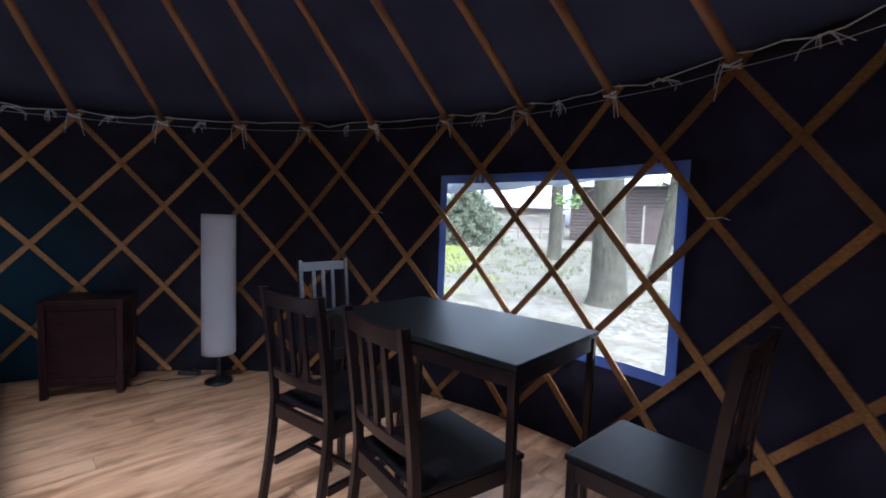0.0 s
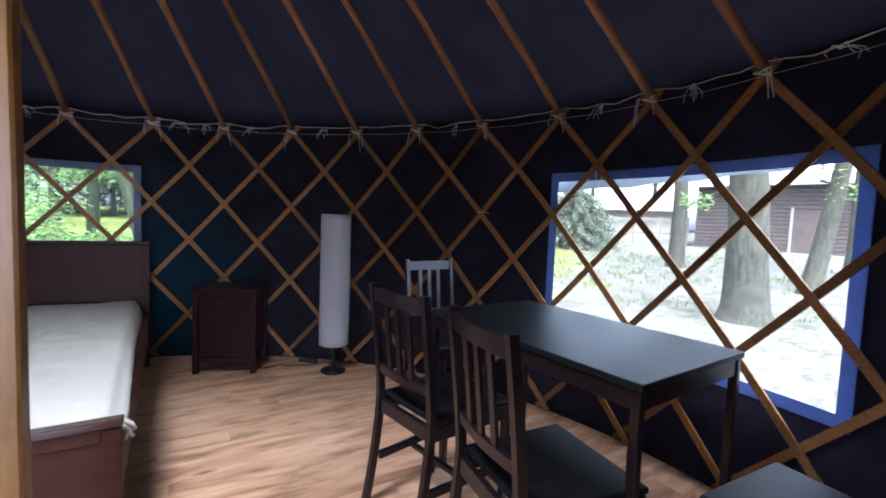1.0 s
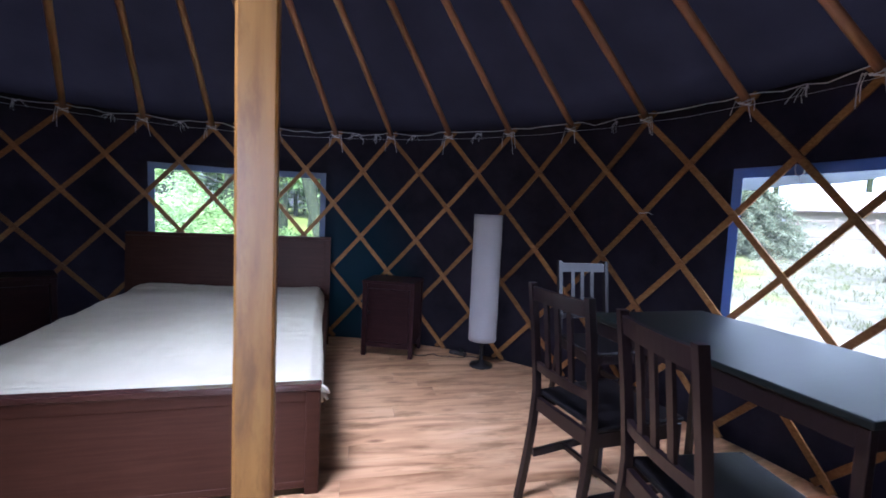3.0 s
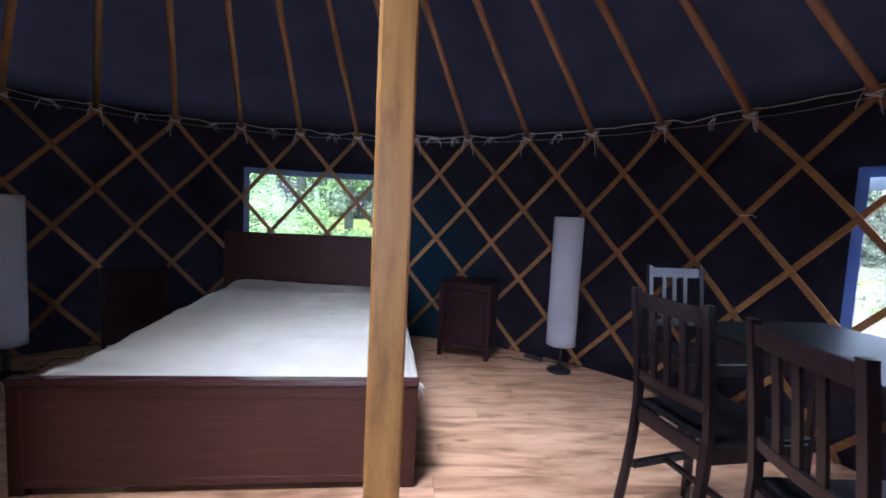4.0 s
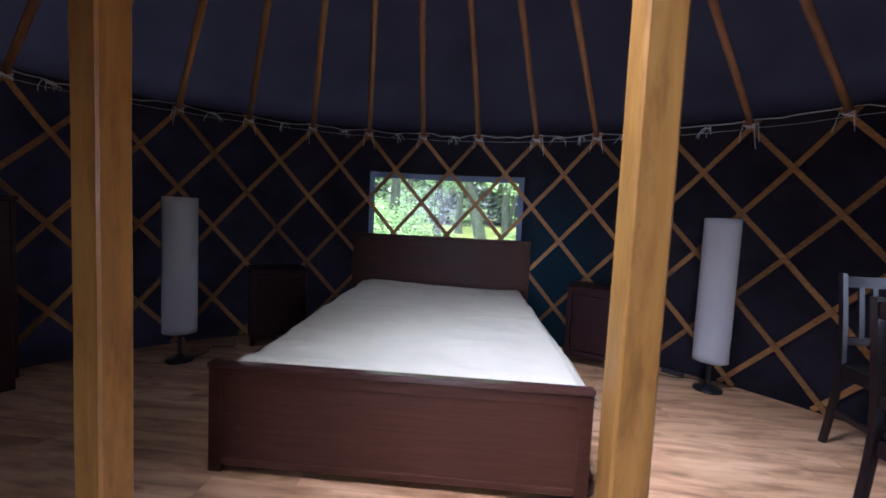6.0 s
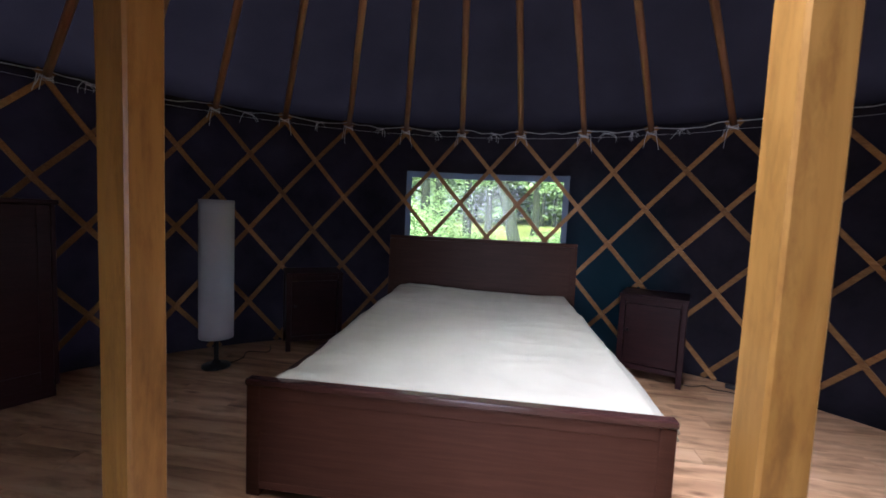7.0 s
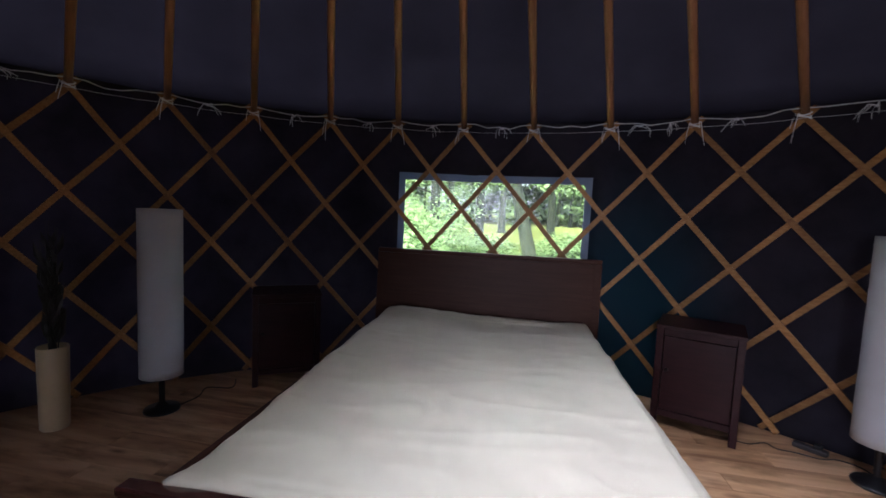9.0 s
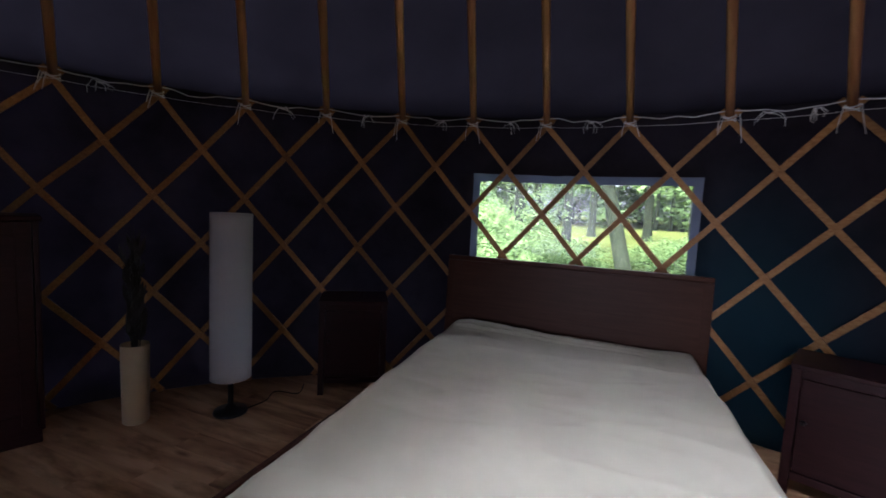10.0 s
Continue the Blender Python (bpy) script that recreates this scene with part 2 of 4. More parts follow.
def tube(points, radius, n=6, bm=None, taper=None):
    """A round rod along points."""
    bm = bm or bmesh.new()
    pts = [Vector(p) for p in points]
    rings = []
    for i, p in enumerate(pts):
        d = (pts[min(i + 1, len(pts) - 1)] - pts[max(i - 1, 0)]).normalized()
        a = d.orthogonal().normalized() if abs(d.z) < 0.9 else d.cross(Vector((1, 0, 0))).normalized()
        if abs(d.z) < 0.9:
            a = d.cross(Vector((0, 0, 1))).normalized()
        b = d.cross(a)
        r = radius if taper is None else radius + (taper - radius) * i / (len(pts) - 1)
        rings.append([bm.verts.new(p + r * (a * math.cos(2 * math.pi * j / n) + b * math.sin(2 * math.pi * j / n))) for j in range(n)])
    for a, b in zip(rings, rings[1:]):
        for j in range(n):
            bm.faces.new((a[j], a[(j + 1) % n], b[(j + 1) % n], b[j]))
    bm.faces.new(rings[0])
    bm.faces.new(rings[-1])
    return bm


def strip(points, width_dir, thick_dir, w, h, bm=None):
    """A flat bar along points; width and thickness directions are given for each point."""
    bm = bm or bmesh.new()
    rings = []
    for p, a, b in zip(points, width_dir, thick_dir):
        rings.append([bm.verts.new(p + a * sx * w / 2 + b * sy * h / 2) for sx, sy in ((-1, -1), (1, -1), (1, 1), (-1, 1))])
    for a, b in zip(rings, rings[1:]):
        for j in range(4):
            bm.faces.new((a[j], a[(j + 1) % 4], b[(j + 1) % 4], b[j]))
    bm.faces.new(rings[0])
    bm.faces.new(rings[-1])
    return bm


# ---- ground ----
def ground_z(x, y):
    d = math.hypot(x - CX, y - CY)
    z = GROUND + 0.027 * max(0.0, min(d, 60) - 5)
    return z + (0.05 * noise.noise((x * 0.35, y * 0.35, 3)) if d > 4 else 0)


def make_ground():
    bm = bmesh.new()
    radii = [0.0, 2.0, 3.2] + [3.2 + 0.5 * i for i in range(1, 40)] + [25, 29, 34, 40, 50, 60, 90, 160, 400, 1500]
    n = 96
    rings = []
    for r in radii:
        rings.append([bm.verts.new((CX + r * math.cos(2 * math.pi * i / n), CY + r * math.sin(2 * math.pi * i / n), ground_z(CX + r * math.cos(2 * math.pi * i / n), CY + r * math.sin(2 * math.pi * i / n)))) for i in range(n if r else 1)])
    for i in range(n):
        bm.faces.new((rings[0][0], rings[1][i], rings[1][(i + 1) % n]))
    for a, b in zip(rings[1:], rings[2:]):
        for i in range(n):
            bm.faces.new((a[i], b[i], b[(i + 1) % n], a[(i + 1) % n]))
    m, nt, b = material("woodland_ground")
    v = coords(nt, (1, 1, 1), False)
    fine = noise_fac(nt, v, 14, 6, 0.7)
    litter = ramp(nt, fine, [(0.3, (0.056, 0.052, 0.041)), (0.5, (0.094, 0.088, 0.07)), (0.7, (0.145, 0.137, 0.112))])
    clods = ramp(nt, noise_fac(nt, v, 2.2, 6, 0.72), [(0.38, (0.55, 0.56, 0.45)), (0.58, (1, 1, 1))])
    litter = mixed(nt, litter, clods, 0.9)
    grass = ramp(nt, noise_fac(nt, v, 30, 5, 0.7), [(0.3, (0.05, 0.066, 0.012)), (0.7, (0.12, 0.135, 0.034))])
    patch = noise_fac(nt, v, 0.55, 5, 0.6)
    sep = nt.nodes.new("ShaderNodeSeparateXYZ")
    nt.links.new(v, sep.inputs[0])
    # grass thickens towards the wood behind the bed
    side = nt.nodes.new("ShaderNodeMath")
    side.operation, side.inputs[1].default_value, side.inputs[2].default_value = "MULTIPLY_ADD", -0.10, 0.0
    nt.links.new(sep.outputs[0], side.inputs[0])
    far = nt.nodes.new("ShaderNodeVectorMath")
    far.operation = "LENGTH"
    nt.links.new(v, far.inputs[0])
    band_ = nt.nodes.new("ShaderNodeMapRange")
    for i_, val in ((1, 9.0), (2, 17.0), (3, 0.0), (4, 0.14)):
        band_.inputs[i_].default_value = val
    nt.links.new(far.outputs["Value"], band_.inputs[0])
    some = nt.nodes.new("ShaderNodeMath")
    some.operation = "ADD"
    nt.links.new(patch, some.inputs[0])
    nt.links.new(band_.outputs[0], some.inputs[1])
    tot = nt.nodes.new("ShaderNodeMath")
    tot.operation = "ADD"
    nt.links.new(some.outputs[0], tot.inputs[0])
    nt.links.new(side.outputs[0], tot.inputs[1])
    mask = ramp(nt, tot.outputs[0], [(0.45, (0, 0, 0)), (0.62, (1, 1, 1))])
    nt.links.new(mixed(nt, litter, grass, mask, "MIX"), b.inputs["Base Color"])
    b.inputs["Roughness"].default_value = 1.0
    b.inputs["Specular IOR Level"].default_value = 0.0
    bump(nt, b, fine, 0.5, 0.05)
    tagged(part("ground", bm, m), "sandy woodland ground with leaf litter and patches of grass", "ground", kind="structure")


make_ground()


# ---- canvas wall, roof and windows ----
WIN = {"small": (0.0, 2.76, 0.74, 1.466), "big": (8.97, 11.82, 0.468, 1.457)}


def make_wall():
    ks = sorted({round(-16 + i * 0.25, 4) for i in range(int(36.2817 / 0.25) + 1)} | {WIN["small"][0], WIN["small"][1], WIN["big"][0], WIN["big"][1], *DOOR_K})
    ks = [k for k in ks if k < -16 + 36.2817 - 0.05]
    zs = sorted({-0.14, 0.12, 0.25, 0.468, 0.6, 0.74, 0.9, 1.1, 1.3, 1.457, 1.466, 1.6, 1.75, 1.87, 1.9})
    bm = bmesh.new()
    holes = [(*WIN["small"][:2], *WIN["small"][2:]), (*WIN["big"][:2], *WIN["big"][2:]), (*DOOR_K, 0.05, 1.75)]

    def wave(k, z):
        edge = min(min(abs(k - h[0]), abs(k - h[1])) for h in holes)
        return 0.010 * min(1, edge) * noise.noise((k * 1.1, z * 2.2, 7)) + 0.006 * noise.noise((k * 2.6 + z * 3, z * 1.3, 2)) * min(1, edge)
    grid = {(i, j): bm.verts.new(rim(k, z, RCAN + wave(k, z) + 0.004)) for i, k in enumerate(ks) for j, z in enumerate(zs)}
    for i in range(len(ks)):
        ni = (i + 1) % len(ks)
        km = (ks[i] + (ks[i + 1] if ni else ks[0] + 36.2817)) / 2
        for j in range(len(zs) - 1):
            zm = (zs[j] + zs[j + 1]) / 2
            if any(a < km < b and lo < zm < hi for a, b, lo, hi in holes):
                continue
            bm.faces.new((grid[i, j], grid[ni, j], grid[ni, j + 1], grid[i, j + 1]))
    bmesh.ops.delete(bm, geom=[v for v in bm.verts if not v.link_faces], context="VERTS")
    bmesh.ops.recalc_face_normals(bm, faces=bm.faces)
    bmesh.ops.solidify(bm, geom=list(bm.faces), thickness=-0.004)
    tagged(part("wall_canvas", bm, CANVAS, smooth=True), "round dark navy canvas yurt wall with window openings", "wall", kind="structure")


def make_roof():
    bm = bmesh.new()
    n, rows = 145, 10
    r0, r1 = RCAN + 0.05, RING_R - 0.03
    off = 0.085
    rings = []
    for j in range(rows + 1):
        r = r0 + (r1 - r0) * j / rows
        z = ZTOP + SLOPE * (R - r) + off
        rings.append([bm.verts.new((CX + r * math.cos(2 * math.pi * i / n), CY + r * math.sin(2 * math.pi * i / n), z - 0.008 * noise.noise((i * 0.2, j * 0.7, 1)))) for i in range(n)])
    for a, b in zip(rings, rings[1:]):
        for i in range(n):
            bm.faces.new((a[i], a[(i + 1) % n], b[(i + 1) % n], b[i]))
    bmesh.ops.recalc_face_normals(bm, faces=bm.faces)
    bmesh.ops.solidify(bm, geom=list(bm.faces), thickness=0.004)
    tagged(part("ceiling", bm, ROOF_CANVAS, smooth=True), "sloping dark navy canvas yurt roof over radiating poles", "ceiling", kind="structure")
    # crown ring and clear dome over the smoke hole
    zr = ZTOP + SLOPE * (R - RING_R)
    crown = thing("crown_ring", pose(CROWN_X, CROWN_Y, zr), "wooden crown ring of the yurt roof under a clear dome", "roof crown", kind="structure")
    part("ring", lathe([(RING_R - 0.07, -0.09), (RING_R + 0.02, -0.09), (RING_R + 0.02, 0.05), (RING_R - 0.07, 0.05), (RING_R - 0.07, -0.09)], 64), POST, crown)
    dome = part("dome", lathe([(RING_R - 0.02, 0.06), (RING_R * 0.85, 0.16), (RING_R * 0.6, 0.24), (RING_R * 0.3, 0.285), (0.01, 0.3)], 48), PVC, crown, "clear plastic dome", smooth=True)
    dome.visible_shadow = False
    # unseen canvas cap, added over most of the dome to hold back skylight
    bm = bmesh.new()
    prof = [(RING_R + 0.03, 0.02), (RING_R + 0.01, 0.12), (RING_R * 0.9, 0.24), (RING_R * 0.62, 0.34), (RING_R * 0.3, 0.39), (0.02, 0.4)]
    rows = [[bm.verts.new((r_ * math.cos(radians(-110 + 10 * i)), r_ * math.sin(radians(-110 + 10 * i)), z_)) for i in range(29)] for r_, z_ in prof]
    for a, b in zip(rows, rows[1:]):
        for i in range(28):
            bm.faces.new((a[i], a[i + 1], b[i + 1], b[i]))
    bmesh.ops.solidify(bm, geom=list(bm.faces), thickness=0.004)
    part("cap", bm, CANVAS, crown, "unseen navy canvas cap added to shade part of the dome", smooth=True)


def band(k0, k1, z0, z1, r, thick=0.003, n=None):
    """A curved sheet of the wall's circle."""
    n = n or max(2, int(abs(k1 - k0) * 6))
    bm = bmesh.new()
    v = [[[bm.verts.new(rim(k0 + (k1 - k0) * i / n, z, r + d)) for d in (0, thick)] for z in (z0, z1)] for i in range(n + 1)]
    for i in range(n):
        a, b = v[i], v[i + 1]
        for q in ((a[0][0], b[0][0], b[1][0], a[1][0]), (a[0][1], a[1][1], b[1][1], b[0][1]), (a[0][0], a[0][1], b[0][1], b[0][0]), (a[1][0], b[1][0], b[1][1], a[1][1])):
            bm.faces.new(q)
    for e in (v[0], v[n]):
        bm.faces.new((e[0][0], e[1][0], e[1][1], e[0][1]))
    return bm


def make_window(name, spec, label, hem, sheet):
    k0, k1, z0, z1 = spec
    w = 0.048
    dk = w / (RCAN * radians(-STEP))
    win = thing(name, Matrix(), label, "window", kind="structure")
    r = RCAN + 0.001
    part("window_frame", band(k0, k1, z1 - w, z1 + 0.004, r), hem, win, "blue hemmed canvas border")
    part("window_frame", band(k0, k1, z0 - 0.004, z0 + w, r), hem, win)
    part("window_frame", band(k0, k0 + dk, z0 + w, z1 - w, r), hem, win)
    part("window_frame", band(k1 - dk, k1, z0 + w, z1 - w, r), hem, win)
    pane = part("pane", band(k0 + dk * 0.8, k1 - dk * 0.8, z0 + w * 0.8, z1 - w * 0.8, r + 0.008, 0.0015, 48), sheet, win, "clear flexible plastic pane")
    pane.visible_shadow = False
    return win


make_wall()
make_roof()
make_window("window_1", WIN["big"], "clear plastic yurt window with blue hem behind the dining table", HEM, PVC)
make_window("window_2", WIN["small"], "clear plastic yurt window with faded hem above the bed's headboard", HEM_GREY, PVC_CLEAN)


# ---- posts ----
def make_post(x, y, turn, top):
    p = thing("support_post", pose(x, y, 0, 0, 0, turn), "square varnished pine post holding up the crown ring", "post", "crown posts")
    bm = bmesh.new()
    s, n = 0.043, 30
    prof = [(s, -s + 0.006), (s, s - 0.006), (s - 0.006, s), (-s + 0.006, s), (-s, s - 0.006), (-s, -s + 0.006), (-s + 0.006, -s), (s - 0.006, -s)]
    rings = []
    for i in range(n + 1):
        z = top * i / n
        rings.append([bm.verts.new((px + 0.0015 * noise.noise((z * 3, px * 30, x)), py + 0.0015 * noise.noise((z * 3, py * 30, 5 + x)), z)) for px, py in prof])
    for a, b in zip(rings, rings[1:]):
        for j in range(8):
            bm.faces.new((a[j], a[(j + 1) % 8], b[(j + 1) % 8], b[j]))
    bm.faces.new(rings[0])
    bm.faces.new(rings[-1])
    part("shaft", bm, POST, p)
    return p


ZRING = ZTOP + SLOPE * (R - RING_R)
make_post(-0.965, 0.605, 50.5, ZRING - 0.085)
make_post(-1.822, -0.286, 35.0, ZRING - 0.085)


# ---- lattice, poles and cords ----
def rod_mesh(start, sign, r):
    """One lath that winds down the wall from the top of the given step; sign 1 runs to growing steps."""
    n = 26
    spots = []
    z_hi, z_lo = ZTOP + 0.05, 0.012
    for i in range(n + 1):
        z = z_hi + (z_lo - z_hi) * i / n
        k = start + sign * 0.5 * (ZTOP - z) / ROW
        bow = 0.006 * math.sin(start * 2.7 + z * 3.1)
        spots.append(rim(k + drift(k, z) + bow, z, r) - Vector((CX, CY, 0)))
    wd, td = [], []
    for i, p in enumerate(spots):
        out = Vector((p.x, p.y, 0)).normalized()
        along = (spots[min(i + 1, n)] - spots[max(i - 1, 0)]).normalized()
        wd.append(out.cross(along).normalized())
        td.append(out)
    bm = strip(spots, wd, td, 0.033, 0.011)
    me = bpy.data.meshes.new("lath")
    bmesh.ops.recalc_face_normals(bm, faces=bm.faces)
    bm.to_mesh(me)
    bm.free()
    me.materials.append(LATH)
    return me


lattice = thing("wall_lattice", pose(CX, CY, 0), "crossed honey-coloured wooden laths lining the yurt wall", "wall lattice", kind="structure")
for k in range(-15, 19):
    for sign, r_, ok in ((1, R - 0.007, k <= 15), (-1, R + 0.007, k >= -12)):
        if ok:
            new("lath", rod_mesh(k, sign, r_)).parent = lattice

pole_bm = bmesh.new()
plen = math.hypot(R - RING_R + 0.02, SLOPE * (R - RING_R + 0.02))
tube([(0.006 * math.sin(math.pi * i / 10), 0.004 * math.sin(2.5 * i / 10), plen * i / 10) for i in range(11)], 0.021, 10, pole_bm, 0.024)
pole_me = bpy.data.meshes.new("roof_pole")
bmesh.ops.recalc_face_normals(pole_bm, faces=pole_bm.faces)
pole_bm.to_mesh(pole_me)
pole_bm.free()
pole_me.polygons.foreach_set("use_smooth", [True] * len(pole_me.polygons))
pole_me.materials.append(POLE)
for k in range(-15, 21):
    o = tagged(new("roof_pole", pole_me), "round stained wooden roof pole lashed to the wall lattice", "roof pole", "radiating roof poles", "structure")
    # the crown is turned a little against the wall
    a = ang(k) + radians(CROWN_TURN)
    foot = knot(k, ZTOP + 0.012, R + 0.01)
    head = Vector((CROWN_X + RING_R * math.cos(a), CROWN_Y + RING_R * math.sin(a), ZTOP + SLOPE * (R - RING_R)))
    o.matrix_basis = Matrix.Translation(foot) @ (head - foot).to_track_quat("Z", "Y").to_matrix().to_4x4()


def make_cords():
    rng = random.Random(4)
    upper = thing("tie_cord", Matrix(), "thin white cord looped along the tops of the lattice", "cord", kind="structure")
    pts, low = [], []
    for k in range(-15, 18):
        for i in range(6):
            u = i / 6
            sag = math.sin(u * math.pi) * (0.004 + 0.032 * rng.random())
            pts.append(knot(k + u, ZTOP + 0.04 - sag + 0.006 * rng.random(), R - 0.03 + 0.006 * rng.random()))
            low.append(knot(k + u, ZTOP - 0.012 - 0.006 * math.sin(u * math.pi) + 0.003 * rng.random(), R - 0.022))
    part("cord", tube(pts, 0.003, 5), CORD, upper)
    part("cord", tube(low, 0.0012, 5), CORD, upper)
    for k in range(-14, 17):
        # lashing round each crossing with two loose ends
        tie = thing("cord_lashing", Matrix(), "white cord lashing tied round a lattice crossing", "cord", "cord lashings")
        bm = bmesh.new()
        c = knot(k, ZTOP + 0.004, R - 0.02)
        a = ang(k)
        out, tan = Vector((math.cos(a), math.sin(a), 0)), Vector((-math.sin(a), math.cos(a), 0))
        for q in range(3):
            dz = 0.008 * (q - 1)
            tube([c + tan * 0.03 * math.cos(s) - out * 0.018 * math.sin(s) + Vector((0, 0, dz + 0.012 * math.cos(s + q))) for s in [j * math.pi / 6 for j in range(-1, 8)]], 0.0032, 5, bm)
        part("binding", bm, CORD, tie)
        for e in range(2 + (rng.random() < 0.4)):
            side = rng.choice((-1, 1))
            ln = 0.05 + 0.11 * rng.random()
            p0 = c - out * 0.016 + tan * side * 0.012 * (e + 1)
            part("loose_end", tube([p0, p0 + tan * side * 0.012 + Vector((0, 0, 0.012)), p0 + tan * side * 0.022 - out * 0.006 + Vector((0, 0, -ln * 0.4)), p0 + tan * side * (0.02 + 0.02 * rng.random()) - out * 0.004 + Vector((0, 0, -ln))], 0.003, 5, None, 0.0016), CORD, tie)
        # bow on the cord between two crossings
        for u in ((), (0.5,), (0.45,), (0.6,), (0.36, 0.72))[rng.randrange(5)]:
            bow = thing("cord_bow", Matrix(), "small white cord bow hanging from the tie cord", "cord", "cord bows")
            c2 = knot(k + u + 0.1 * (rng.random() - 0.5), ZTOP + 0.012, R - 0.03)
            part("knot", lathe([(0.001, -0.007), (0.006, -0.004), (0.007, 0), (0.005, 0.005), (0.001, 0.007)], 8), CORD, bow, m=Matrix.Translation(c2))
            for q in range(rng.choice((4, 5, 5, 6))):
                sx = rng.uniform(-1, 1)
                l = 0.02 + 0.055 * rng.random()
                w = 0.075 * sx
                bend = rng.uniform(-0.012, 0.02)
                part("strand", tube([c2, c2 + tan * w * 0.45 + Vector((0, 0, bend)), c2 + tan * w * 0.9 - Vector((0, 0, l * 0.5)) - out * 0.008 * rng.random(), c2 + tan * w * rng.uniform(0.7, 1.3) - Vector((0, 0, l))], rng.choice((0.0022, 0.003, 0.004)), 5, None, 0.0014), CORD, bow)
    # loose ends of twine left on two lower crossings
    for k in (8, 12):
        scrap = thing("loose_twine", Matrix(), "short loose end of white twine on a lattice crossing", "cord", "loose twine ends")
        a = ang(k + drift(k, 0))
        out, tan = Vector((math.cos(a), math.sin(a), 0)), Vector((math.sin(a), -math.cos(a), 0))
        c = rim(k + drift(k, 0), ZTOP - 2 * ROW, R - 0.021)
        part("strand", tube([c - tan * 0.012 + Vector((0, 0, 0.004)), c + tan * 0.02 + Vector((0, 0, 0.003)) - out * 0.004, c + tan * 0.05 + Vector((0, 0, 0.008)) - out * 0.01, c + tan * 0.075 - Vector((0, 0, 0.004))], 0.0024, 5, None, 0.0016), CORD, scrap)
    # slack loop of cord hanging before the window
    loop = thing("loose_twine", Matrix(), "slack loop of white twine hanging from a lattice crossing", "cord", "loose twine ends")
    k = 9.5 + drift(9.5, ZTOP - ROW)
    a = ang(k)
    out, tan = Vector((math.cos(a), math.sin(a), 0)), Vector((math.sin(a), -math.cos(a), 0))
    c = rim(k, ZTOP - ROW, R + 0.016)
    drop = [c + tan * x_ + Vector((0, 0, z_)) for x_, z_ in ((-0.012, -0.01), (-0.016, -0.06), (-0.01, -0.088), (0.006, -0.098), (0.022, -0.085), (0.026, -0.05), (0.014, -0.012))]
    part("strand", tube(drop, 0.0026, 5), CORD, loop)
    part("strand", tube([c + tan * 0.006 + Vector((0, 0, -0.095)), c + tan * 0.008 + Vector((0, 0, -0.13)), c + tan * 0.004 + Vector((0, 0, -0.165))], 0.002, 5, None, 0.0012), CORD, loop)


make_cords()


# ---- bed ----
BED = pose(-1.881, 0.607, 0, 0, 0, 46.2)    # foot of the bed, x across, y towards the head
BW, BL = 1.524, 2.024


